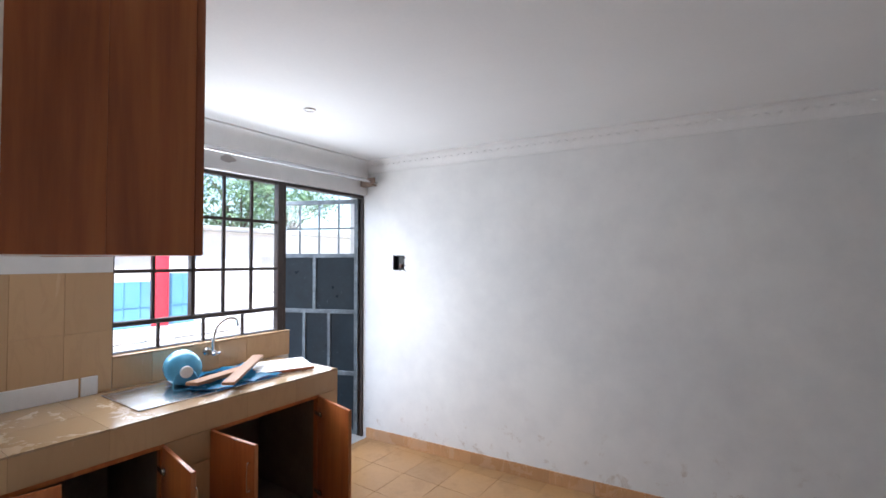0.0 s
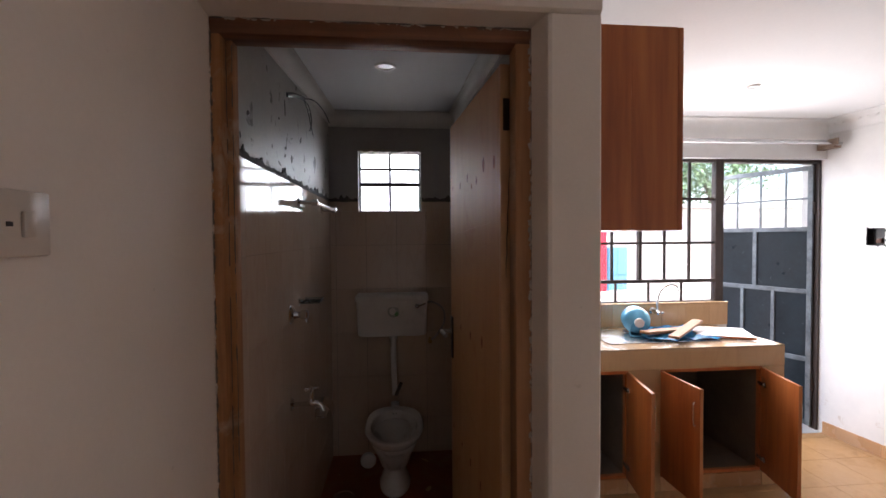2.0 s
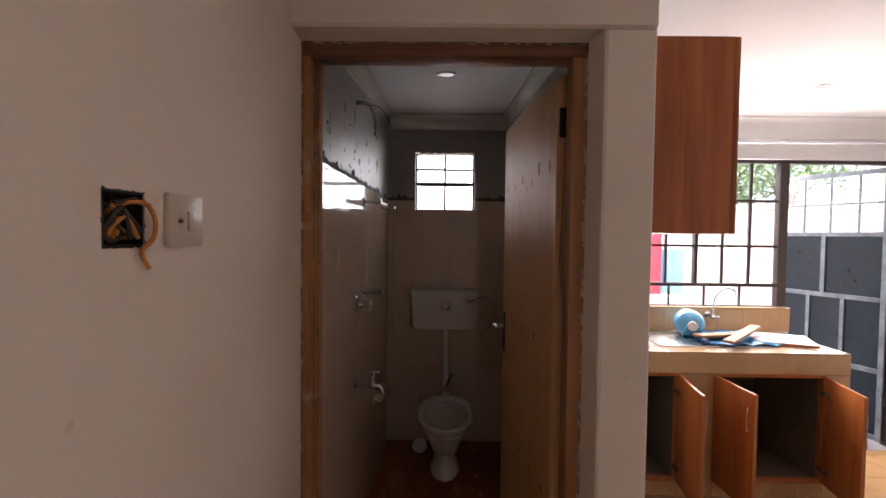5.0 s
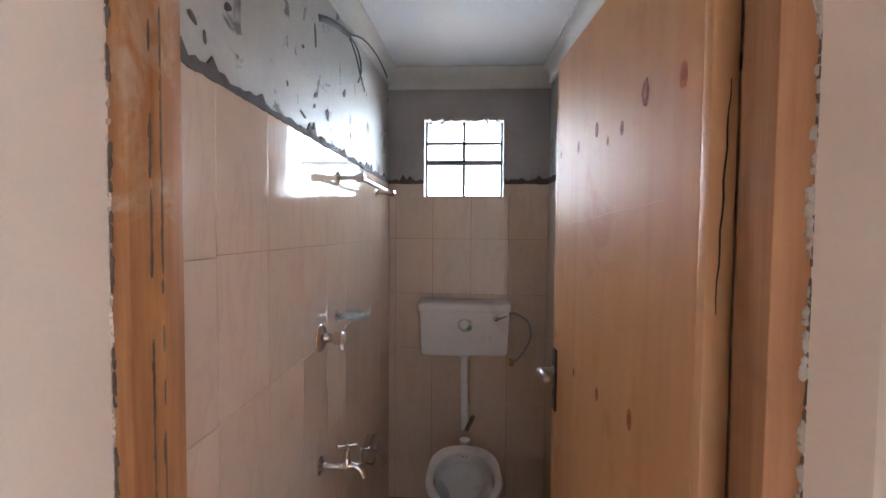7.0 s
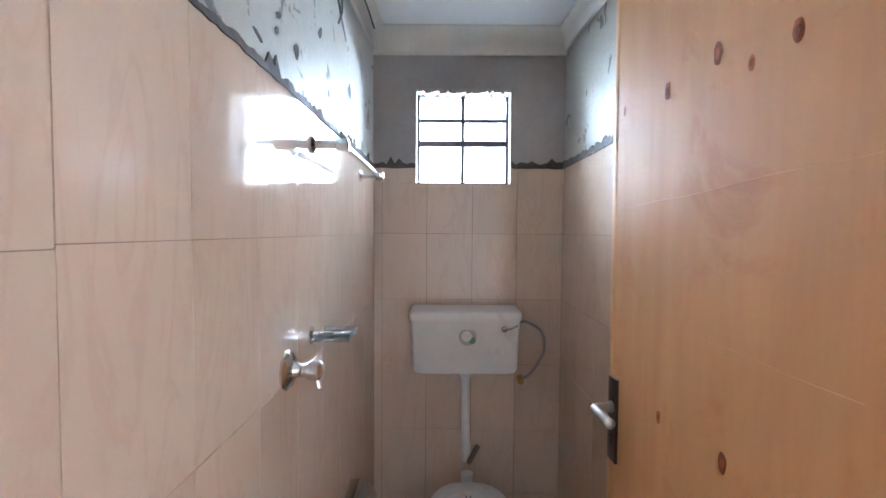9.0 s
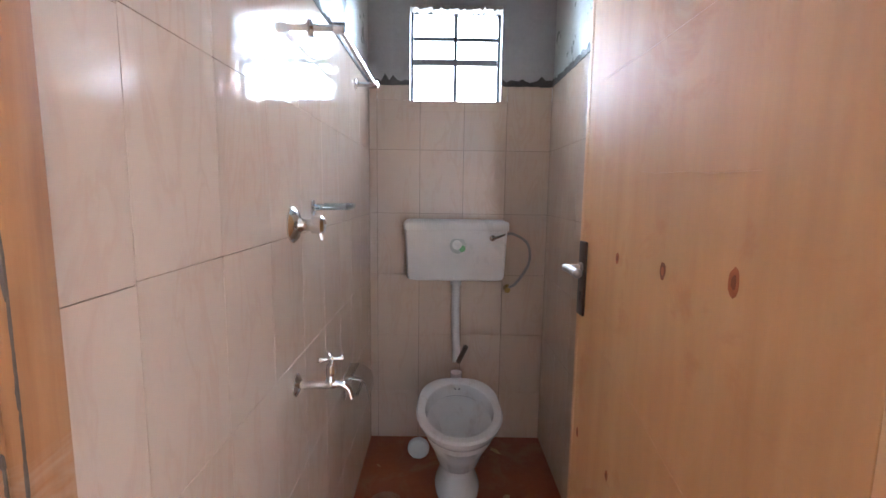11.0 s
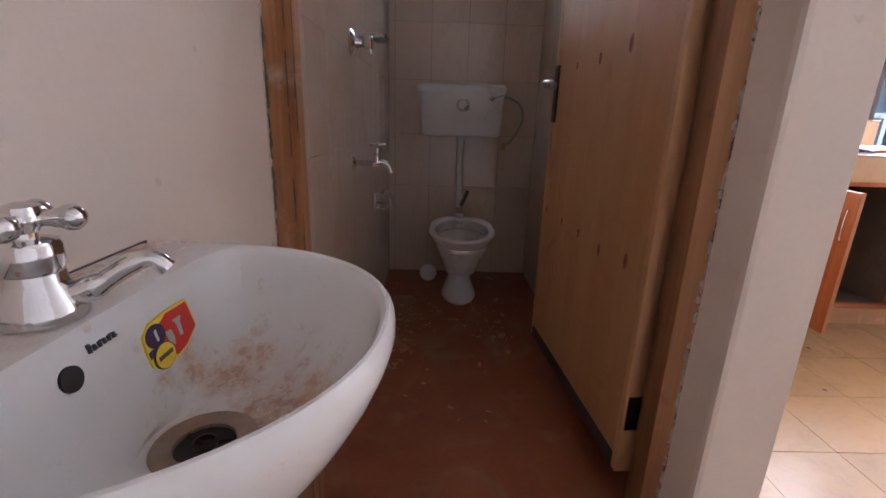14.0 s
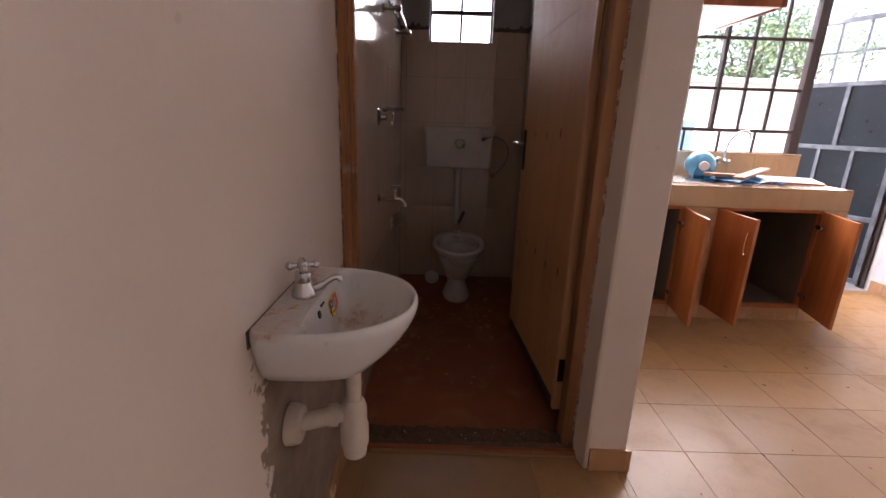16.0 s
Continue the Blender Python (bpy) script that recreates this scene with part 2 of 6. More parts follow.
def glass(name, tint=(1, 1, 1), gloss=0.05):
    m = bpy.data.materials.new(name)
    m.use_nodes = True
    n, l = m.node_tree.nodes, m.node_tree.links
    n.clear()
    o = n.new("ShaderNodeOutputMaterial")
    t = n.new("ShaderNodeBsdfTransparent")
    t.inputs[0].default_value = (*tint, 1)
    g = n.new("ShaderNodeBsdfGlossy")
    g.inputs["Roughness"].default_value = gloss
    f = n.new("ShaderNodeFresnel")
    f.inputs[0].default_value = 1.45
    x = n.new("ShaderNodeMixShader")
    l.new(f.outputs[0], x.inputs[0])
    l.new(t.outputs[0], x.inputs[1])
    l.new(g.outputs[0], x.inputs[2])
    l.new(x.outputs[0], o.inputs[0])
    return m


def porcelain(name, base, dirt, amount, low=0.53, high=0.66):
    """Glazed ware with rusty building dust lying in patches."""
    m, n, l, p = nodes_of(name)
    v = coords(n, l, (1, 1, 1))
    d = noise_tex(n, l, v, 16, 7, 0.72, 0.3)
    q = ramp(n, [(low, (0, 0, 0)), (high, (1, 1, 1))])
    l.new(d, q.inputs[0])
    f = math_node(n, l, "MULTIPLY", q.outputs[0], amount)
    l.new(mix(n, l, f, base, dirt), p.inputs["Base Color"])
    l.new(math_node(n, l, "ADD", math_node(n, l, "MULTIPLY", q.outputs[0], 0.5 * amount), 0.1), p.inputs["Roughness"])
    bump(n, l, p, d, 0.06, 0.002)
    return m


def basin_ware():
    """White glaze; rusty dust along the tap ledge and round the drain, the outside clean."""
    m, n, l, p = nodes_of("basin_porcelain")
    v = coords(n, l, (1, 1, 1))
    xyz = n.new("ShaderNodeSeparateXYZ")
    l.new(v, xyz.inputs[0])
    x, y, z = xyz.outputs
    top = band_mask(n, l, math_node(n, l, "MULTIPLY", z, -1), 0.004, 0.014)
    ledge = math_node(n, l, "MULTIPLY", math_node(n, l, "MULTIPLY", top, 0.75), band_mask(n, l, y, 0.045, 0.095))
    dx = math_node(n, l, "POWER", math_node(n, l, "ADD", x, 0.035), 2.0)
    dy = math_node(n, l, "POWER", math_node(n, l, "SUBTRACT", y, 0.155), 2.0)
    rad = math_node(n, l, "SQRT", math_node(n, l, "ADD", dx, dy))
    inside = math_node(n, l, "MULTIPLY", band_mask(n, l, rad, 0.03, 0.108), band_mask(n, l, math_node(n, l, "ABSOLUTE", math_node(n, l, "ADD", z, 0.07)), 0.035, 0.055))
    where = math_node(n, l, "MAXIMUM", ledge, math_node(n, l, "MULTIPLY", inside, 0.85))
    d = noise_tex(n, l, v, 17, 8, 0.76, 0.0)
    k = math_node(n, l, "SUBTRACT", math_node(n, l, "ADD", d, math_node(n, l, "MULTIPLY", where, 0.225)), 0.59)
    f = math_node(n, l, "MULTIPLY", k, 7.0, True)
    haze = ramp(n, [(0.35, (0.12, 0.12, 0.12)), (0.65, (0.62, 0.62, 0.62))])
    l.new(noise_tex(n, l, v, 9, 4, 0.6), haze.inputs[0])
    film = math_node(n, l, "MULTIPLY", where, haze.outputs[0])
    fac = math_node(n, l, "MAXIMUM", math_node(n, l, "MULTIPLY", f, 0.8), film)
    dirt = ramp(n, [(0.35, (0.33, 0.14, 0.05)), (0.65, (0.53, 0.31, 0.155))])
    l.new(noise_tex(n, l, v, 60, 4, 0.6), dirt.inputs[0])
    l.new(mix(n, l, fac, (0.71, 0.705, 0.69), dirt.outputs[0]), p.inputs["Base Color"])
    l.new(math_node(n, l, "ADD", math_node(n, l, "MULTIPLY", fac, 0.5), 0.09), p.inputs["Roughness"])
    bump(n, l, p, fac, 0.12, 0.002)
    return m


CREAM = cream_wall()
WHITE = white_wall()
CEIL = mottled("ceiling_paint", (0.74, 0.745, 0.75), (0.82, 0.82, 0.815), 0.75, 1.2, 60, 0.1)
# White gypsum of the toilet ceiling, greyed so that the colour holds its dimness.
GYPSUM = mottled("dimmed_gypsum_board", (0.60, 0.615, 0.63), (0.68, 0.69, 0.70), 0.75, 1.5, 60, 0.1)
CORNICE = mottled("gypsum_cornice", (0.70, 0.70, 0.69), (0.82, 0.81, 0.80), 0.7, 4, 80, 0.15)
COVE_DULL = mottled("dull_gypsum_cove", (0.50, 0.48, 0.44), (0.62, 0.60, 0.55), 0.75, 3, 60, 0.15)
CEMENT = mottled("cement_plaster", (0.31, 0.30, 0.265), (0.45, 0.435, 0.385), 0.5, 4, 50, 0.25, spots=((0.11, 0.105, 0.085), 0.60, 10.0))
CEMENT_FAR = mottled("smooth_cement_plaster", (0.30, 0.275, 0.26), (0.40, 0.37, 0.355), 0.6, 3, 60, 0.2)
CONCRETE = mottled("raw_concrete", (0.30, 0.29, 0.28), (0.46, 0.45, 0.43), 0.8, 4, 40, 0.3)
ADHESIVE = mottled("dark_tile_adhesive", (0.05, 0.045, 0.042), (0.13, 0.115, 0.10), 0.8, 14, 70, 0.5)
KITCHEN_GROUT = mottled("beige_grout", (0.36, 0.25, 0.15), (0.46, 0.33, 0.20), 0.85, 6, 90, 0.2)
# Cement of the counter cupboards, darkened to put their inner shade into the colour.
CUPBOARD = mottled("shaded_cement_lining", (0.10, 0.075, 0.055), (0.20, 0.155, 0.12), 0.8, 5, 50, 0.2)
FLOOR_GROUT = mottled("floor_grout", (0.22, 0.125, 0.06), (0.30, 0.175, 0.085), 0.8, 6, 90, 0.2)
GROUT = mottled("tile_grout", (0.20, 0.15, 0.12), (0.34, 0.27, 0.22), 0.85, 6, 90, 0.2)
WALL_TILE = tile_mat("toilet_wall_tile", (0.60, 0.465, 0.365), (0.50, 0.315, 0.225), 0.06, 0.24, var=0.03)
KITCHEN_TILE = tile_mat("kitchen_wall_tile", (0.50, 0.325, 0.175), (0.42, 0.265, 0.135), 0.16, 0.25)
COUNTER_TILE = tile_mat("counter_tile", (0.41, 0.275, 0.155), (0.35, 0.225, 0.12), 0.15, 0.2, dirt=(0.35, 0.26, 0.18))
FLOOR_TILE = tile_mat("floor_tile", (0.335, 0.188, 0.078), (0.275, 0.148, 0.060), 0.30, 0.3, dirt=(0.25, 0.155, 0.09))
SKIRT_TILE = tile_mat("skirting_tile", (0.46, 0.26, 0.13), (0.38, 0.21, 0.10), 0.2, 0.3, dirt=(0.40, 0.28, 0.19))
RED_FLOOR = mottled("red_oxide_floor", (0.235, 0.058, 0.020), (0.35, 0.110, 0.041), 0.55, 5, 45, 0.2, spots=((0.33, 0.175, 0.09), 0.52, 6.0), soft=0.3)
JAMB_DARK = wood("weathered_jamb_wood", (0.14, 0.056, 0.023), (0.285, 0.125, 0.05), (0.40, 0.20, 0.09), 0.7, "z", 1.0, 10, blotch=(0.17, 0.085, 0.045))
FRAME_WOOD = wood("rough_door_frame_wood", (0.12, 0.047, 0.019), (0.32, 0.138, 0.050), (0.45, 0.225, 0.088), 0.72, "z", 1.3, 9, blotch=(0.46, 0.34, 0.24))
HEAD_WOOD = wood("rough_frame_head_wood", (0.075, 0.028, 0.013), (0.165, 0.062, 0.027), (0.28, 0.12, 0.05), 0.62, "y", 1.0, 16, blotch=(0.10, 0.045, 0.022))
DOOR_PLY = wood("varnished_pine_ply", (0.50, 0.248, 0.100), (0.56, 0.297, 0.127), (0.61, 0.34, 0.153), 0.58, "z", 1.0, 5, blotch=(0.50, 0.22, 0.085))
DOOR_EDGE = wood("varnished_pine_lipping", (0.55, 0.288, 0.135), (0.615, 0.345, 0.172), (0.67, 0.395, 0.21), 0.5, "z", 1.0, 7)
KNOT = plain("pine_knot", (0.36, 0.10, 0.028), 0.6, 0, 0.4)
KNOT_DARK = plain("dark_pine_knot", (0.21, 0.062, 0.02), 0.6, 0, 0.3)
LAMINATE = wood("reddish_wood_laminate", (0.23, 0.054, 0.014), (0.41, 0.118, 0.030), (0.54, 0.182, 0.048), 0.36, "z", 1.0, 7)
LAMINATE_EDGE = wood("reddish_laminate_edge", (0.30, 0.105, 0.037), (0.38, 0.145, 0.052), (0.46, 0.19, 0.072), 0.4, "z", 1.0, 11)
CARCASS = mottled("white_melamine", (0.60, 0.56, 0.52), (0.70, 0.66, 0.61), 0.4, 4, 50, 0.05)
STEEL_DARK = mottled("dark_painted_steel", (0.022, 0.014, 0.012), (0.055, 0.035, 0.028), 0.5, 12, 80, 0.2, spots=((0.24, 0.20, 0.17), 0.77, 18.0))
# Dusty black steel; the blue in it paints in the sky's reflection.
GATE_SHEET = mottled("sky_tinted_dusty_black_sheet", (0.006, 0.015, 0.024), (0.020, 0.040, 0.058), 0.32, 3, 40, 0.25, spots=((0.12, 0.16, 0.19), 0.68, 22.0))
GATE_BAR = mottled("dusty_steel_bar", (0.05, 0.06, 0.07), (0.22, 0.255, 0.28), 0.45, 10, 60, 0.25)
CHROME = plain("chrome", (0.66, 0.65, 0.645), 0.08, 1.0, 0.06)
STEEL = plain("stainless_steel", (0.60, 0.60, 0.61), 0.24, 1.0, 0.1)
BRASS = plain("tarnished_brass", (0.42, 0.27, 0.10), 0.4, 1.0, 0.25)
BRONZE = plain("dark_bronze_plate", (0.055, 0.03, 0.022), 0.35, 0.6, 0.3)
BASIN_W = basin_ware()
WC_W = porcelain("toilet_porcelain", (0.76, 0.735, 0.715), (0.45, 0.33, 0.25), 0.25)
PLASTIC_W = plain("white_plastic", (0.74, 0.725, 0.71), 0.32, 0, 0.06)
SOCKET_W = mottled("dusty_white_plastic", (0.52, 0.445, 0.375), (0.60, 0.52, 0.445), 0.45, 8, 60, 0.04)
PVC = mottled("dusty_pvc", (0.56, 0.475, 0.38), (0.72, 0.645, 0.55), 0.4, 8, 60, 0.08)
BLACK = plain("black_plastic", (0.012, 0.012, 0.013), 0.45)
ORANGE = plain("orange_cable_sheath", (0.50, 0.19, 0.04), 0.45)
RED = plain("red_paint", (0.62, 0.03, 0.05), 0.5)
YELLOW = plain("yellow_print", (0.85, 0.62, 0.03), 0.4)
RED_PRINT = plain("red_print", (0.62, 0.03, 0.02), 0.35)
PURPLE = plain("purple_print", (0.06, 0.02, 0.08), 0.4)
GREEN_PRINT = plain("green_print", (0.10, 0.30, 0.12), 0.4)
GREY_PRINT = plain("grey_print", (0.45, 0.47, 0.45), 0.4)
INK = plain("dark_print", (0.05, 0.045, 0.05), 0.5)
BLUE_PAINT = mottled("blue_painted_sheet", (0.10, 0.26, 0.40), (0.15, 0.33, 0.47), 0.45, 2, 40, 0.1)
FACADE = mottled("white_rendered_facade", (0.72, 0.68, 0.66), (0.82, 0.79, 0.77), 0.8, 0.8, 20, 0.2)
STONE = mottled("rough_stone", (0.60, 0.57, 0.55), (0.80, 0.77, 0.74), 0.85, 5, 30, 0.5)
EARTH = mottled("pale_earth", (0.42, 0.37, 0.31), (0.56, 0.50, 0.44), 0.9, 2, 30, 0.4)
BARK = mottled("bark", (0.07, 0.05, 0.035), (0.16, 0.12, 0.09), 0.85, 8, 40, 0.5)
LEAF = mottled("leaf", (0.11, 0.19, 0.09), (0.19, 0.30, 0.15), 0.5, 3, 30, 0.0)
SHAVING = wood("wood_shaving", (0.34, 0.18, 0.085), (0.48, 0.28, 0.14), (0.60, 0.39, 0.22), 0.7, "x", 1.0, 30)
PLANK = wood("sawn_plank", (0.17, 0.07, 0.028), (0.26, 0.12, 0.05), (0.34, 0.18, 0.08), 0.6, "x", 1.0, 12)
BLUE_FILM = plain("blue_plastic_film", (0.05, 0.28, 0.50), 0.25, 0, 0.3)
BLUE_PET = plain("blue_bottle_plastic", (0.12, 0.42, 0.66), 0.12, 0, 0.2)
CLEAR = glass("window_glass")
SOAP_GLASS = glass("soap_dish_glass", (0.86, 0.92, 0.95), 0.08)
MIRROR_STEEL = CHROME
def glow(name, colour, strength):
    m, n, l, p = nodes_of(name)
    p.inputs["Base Color"].default_value = (*colour, 1)
    p.inputs["Emission Color"].default_value = (*colour, 1)
    p.inputs["Emission Strength"].default_value = strength
    return m


BRIGHT_SKY = glow("bright_sky", (0.87, 0.95, 1.0), SKY_GLOW)
LAMP_LENS = plain("lamp_lens", (0.80, 0.84, 0.88), 0.25)


# ---- mesh helpers ----
def box(bm, lo, hi, bev=0.0, seg=2):
    c = [(a + b) / 2 for a, b in zip(lo, hi)]
    s = [abs(b - a) for a, b in zip(lo, hi)]
    r = bmesh.ops.create_cube(bm, size=1.0, matrix=Matrix.Translation(c) @ Matrix.Diagonal((*s, 1)))
    if bev:
        es = list({e for v in r["verts"] for e in v.link_edges})
        bmesh.ops.bevel(bm, geom=es, offset=min(bev, min(s) * 0.45), segments=seg, profile=0.5, affect="EDGES")
    return bm


def box_bm(lo, hi, bev=0.0, seg=2):
    return box(bmesh.new(), lo, hi, bev, seg)


def ring_faces(bm, rings, close=True, cap_a=True, cap_b=True):
    vs = [[bm.verts.new(p) for p in r] for r in rings]
    k = len(vs[0])
    for a, b in zip(vs, vs[1:]):
        for i in range(k if close else k - 1):
            j = (i + 1) % k
            bm.faces.new((a[i], a[j], b[j], b[i]))
    if cap_a:
        bm.faces.new(list(reversed(vs[0])))
    if cap_b:
        bm.faces.new(vs[-1])
    return vs


def tube(bm, pts, r, seg=10, caps=True):
    """A round rod swept along points; r is a number or one per point."""
    pts = [Vector(p) for p in pts]
    rs = r if isinstance(r, (list, tuple)) else [r] * len(pts)
    rings, up = [], None
    for i, p in enumerate(pts):
        d = (pts[min(i + 1, len(pts) - 1)] - pts[max(i - 1, 0)]).normalized()
        if up is None:
            up = Vector((0, 0, 1)) if abs(d.z) < 0.9 else Vector((1, 0, 0))
        side = d.cross(up).normalized()
        up = side.cross(d).normalized()
        rings.append([p + rs[i] * (math.cos(a) * side + math.sin(a) * up) for a in (2 * math.pi * q / seg for q in range(seg))])
    ring_faces(bm, rings, True, caps, caps)
    return bm


def lathe(bm, prof, m=None, seg=24, cap_a=True, cap_b=True):
    """Turns (radius, height) pairs round the z axis of m."""
    m = m or Matrix()
    rings = [[m @ Vector((r * math.cos(a), r * math.sin(a), z)) for a in (2 * math.pi * q / seg for q in range(seg))] for r, z in prof]
    ring_faces(bm, rings, True, cap_a, cap_b)
    return bm


def curve_pts(pts, k=6):
    """A smooth run of points through the given ones (Catmull-Rom)."""
    p = [Vector(q) for q in pts]
    p = [p[0] * 2 - p[1]] + p + [p[-1] * 2 - p[-2]]
    out = []
    for i in range(1, len(p) - 2):
        for j in range(k):
            t = j / k
            a, b, c, d = p[i - 1], p[i], p[i + 1], p[i + 2]
            out.append(0.5 * (2 * b + (c - a) * t + (2 * a - 5 * b + 4 * c - d) * t * t + (3 * b - a - 3 * c + d) * t ** 3))
    out.append(p[-2])
    return out


def mesh_of(name, bm, mat, smooth=True):
    bmesh.ops.recalc_face_normals(bm, faces=bm.faces)
    me = bpy.data.meshes.new(name)
    bm.to_mesh(me)
    bm.free()
    me.materials.append(mat)
    if smooth:
        me.shade_smooth()
        me.set_sharp_from_angle(angle=radians(38))
    return me


def part(name, bm, mat, parent=None, label="", smooth=True, m=None):
    ob = new(name, mesh_of(name, bm, mat, smooth))
    ob.parent = parent
    if m is not None:
        ob.matrix_basis = m
    if label:
        ob["label"] = label
    return ob


def thing(name, m, label, category, group="", kind=""):
    ob = new(name)
    ob.empty_display_size = 0.05
    ob.matrix_basis = m
    return tagged(ob, label, category, group, kind)


def solid(name, bm, mat, label, category, m=None, group="", kind="", smooth=True):
    return tagged(part(name, bm, mat, None, "", smooth, m), label, category, group, kind)


def structure(name, bm, mat, label, category):
    return solid(name, bm, mat, label, category, kind="structure", smooth=False)


# ---- large structure ----
H = 2.40           # ceiling
XW = -2.58         # inner face of the outer wall with window and gate
YL, YR = -0.60, 3.15
XB = 1.70
M_R = pose(-2.58, 3.148, 0, 0, 0, 4.3)   # the right wall stands slightly askew
XD0, XD1 = -0.75, -0.58   # wall with the toilet door
YP0, YP1 = 0.288, 0.416     # wall between toilet and kitchen
TF = 0.02         # toilet floor



def holed(a, c, x0, x1, z0, z1):
    """A wall along x from a to c with one square hole for a wiring box."""
    b = bmesh.new()
    for p, q, r, s in ((a[0], x0, -0.1, H), (x1, c[0], -0.1, H), (x0, x1, -0.1, z0), (x0, x1, z1, H)):
        box(b, (p, a[1], r), (q, c[1], s))
    return b


bm = bmesh.new()
for lo, hi in (((-2.78, -0.75, -0.1), (XW, -0.397, H)), ((-2.78, -0.397, -0.1), (XW, 0.034, 1.718)), ((-2.78, -0.397, 2.148), (XW, 0.034, H)),
               ((-2.78, 0.034, -0.1), (XW, 1.242, H)), ((-2.78, 1.242, -0.1), (XW, 2.335, 1.03)), ((-2.78, 1.242, 2.115), (XW, 3.165, H)),
               ((-2.78, 3.165, -0.1), (XW, 3.32, H))):
    box(bm, lo, hi)
wall_window = structure("wall_window", bm, WHITE, "white painted outer wall with window and gate openings", "wall")
wall_left = structure("wall_left", holed((XW, -0.75), (XB + 0.15, YL), 0.027, 0.107, 1.518, 1.596), CREAM, "cream painted wall with bare cement under the basin", "wall")
bm = bmesh.new()
hd = [(XD0, 2.112), (-0.665, 2.112), (-0.59, 2.119), (XD1, 2.126), (XD1, H), (XD0, H)]
ring_faces(bm, [[(x, y, z) for x, z in hd] for y in (YL, YP1)])
pier = [(XD0, 0.260), (-0.6636, 0.260), (-0.6630, 0.251), (-0.655, 0.253), (-0.592, 0.268), (-0.583, 0.272), (XD1, 0.281), (XD1, YP1 - 0.006), (XD1 - 0.006, YP1), (XD0, YP1)]
ring_faces(bm, [[(x, y, z) for x, y in pier] for z in (-0.1, 2.112)])
wall_door = structure("wall_door", bm, CREAM, "cream painted wall and pier round the toilet door", "wall")
wall_partition = structure("wall_partition", box_bm((XW, YP0, -0.1), (XD0, YP1, H)), WHITE, "white wall between toilet and kitchen", "wall")
wall_right = structure("wall_right", holed((-0.20, 0.0), (4.5, 0.15), 0.281, 0.393, 1.460, 1.580), WHITE, "white washed wall with grey scuffs and stains", "wall")
wall_right.matrix_basis = M_R
# Unseen wall, added white and near so that it bounces light forward.
unseen_wall_back = structure("unseen_wall_back", box_bm((XB, YL, -0.1), (XB + 0.15, 3.9, H)), WHITE, "unseen plain white wall closing the room and bouncing light", "wall")
ceiling = structure("ceiling", box_bm((-2.95, -0.75, H), (XB + 0.15, 3.9, H + 0.14)), CEIL, "flat white painted ceiling", "ceiling")
floor = structure("floor", box_bm((XW, YL, -0.1), (XB, 3.8, -0.006)), FLOOR_GROUT, "beige glazed floor tiles, dusty in places", "floor")
floor_toilet = structure("floor_toilet", box_bm((XW, YL, -0.006), (-0.64, YP0, TF)), RED_FLOOR, "dusty red-brown cement toilet floor", "floor")

# cement skins above the toilet's tiles
PLASTER_LEFT = structure("plaster_left", box_bm((XW, YL, 1.795), (XD0, YL + 0.005, H)), CEMENT, "blotched grey cement plaster above the tiles", "wall plaster")
structure("plaster_right", box_bm((XW, YP0 - 0.005, 1.795), (XD0, YP0, H)), CEMENT, "blotched grey cement plaster above the tiles", "wall plaster")
for lo, hi in (((XW, YL + 0.005, 1.795), (XW + 0.005, -0.397, H)), ((XW, 0.034, 1.795), (XW + 0.005, YP0 - 0.005, H)), ((XW, -0.397, 2.148), (XW + 0.005, 0.034, H))):
    structure("plaster_far", box_bm(lo, hi), CEMENT_FAR, "plain grey-brown cement plaster round the window", "wall plaster")


TC0, TC1 = 2.39, 2.27   # the toilet's lining falls from the window to the door


def tc(x):
    return TC0 + (TC1 - TC0) * (x - XW) / (XD0 - XW)


bm = bmesh.new()
ring_faces(bm, [[(x, y, z) for x, z in ((XW + 0.005, tc(XW + 0.005)), (XD0, tc(XD0)), (XD0, H), (XW + 0.005, H))] for y in (YL + 0.005, YP0 - 0.005)])
structure("ceiling_toilet", bm, GYPSUM, "white gypsum lining, greyed for its dimness, sloping slightly", "ceiling")


def cove(name, a, b, inward, mat, size, drop, label, steps=7, beads=0, tops=None):
    """A concave moulding along the top of a wall, from a to b."""
    za, zb = tops or (H, H)
    a, b, inward = Vector((*a, za)), Vector((*b, zb)), Vector((*inward, 0))
    prof = [(0.0, -drop), (0.012, -drop), (0.012, -drop + 0.012)]
    for i in range(steps + 1):
        t = i / steps * math.pi / 2
        prof.append((0.012 + (size - 0.024) * (1 - math.cos(t)), -drop + 0.012 + (drop - 0.024) * math.sin(t)))
    prof += [(size, -0.012), (size, -0.0005), (0.0, -0.0005)]
    bmc = bmesh.new()
    ring_faces(bmc, [[p + inward * u + Vector((0, 0, w)) for u, w in prof] for p in (a, b)])
    if beads:
        n = int((b - a).length / 0.055)
        for i in range(n):
            p = a.lerp(b, (i + 0.5) / n) + inward * (size * 0.42) + Vector((0, 0, -drop * 0.42))
            tilt = Matrix.Translation(p) @ Matrix.Rotation(0.35 if i % 2 else -0.35, 4, "Y") @ Matrix.Diagonal((0.017, 0.008, 0.006, 1))
            bmesh.ops.create_icosphere(bmc, subdivisions=1, radius=1.0, matrix=tilt)
    return tagged(part(name, bmc, mat), label, "cornice", kind="structure")


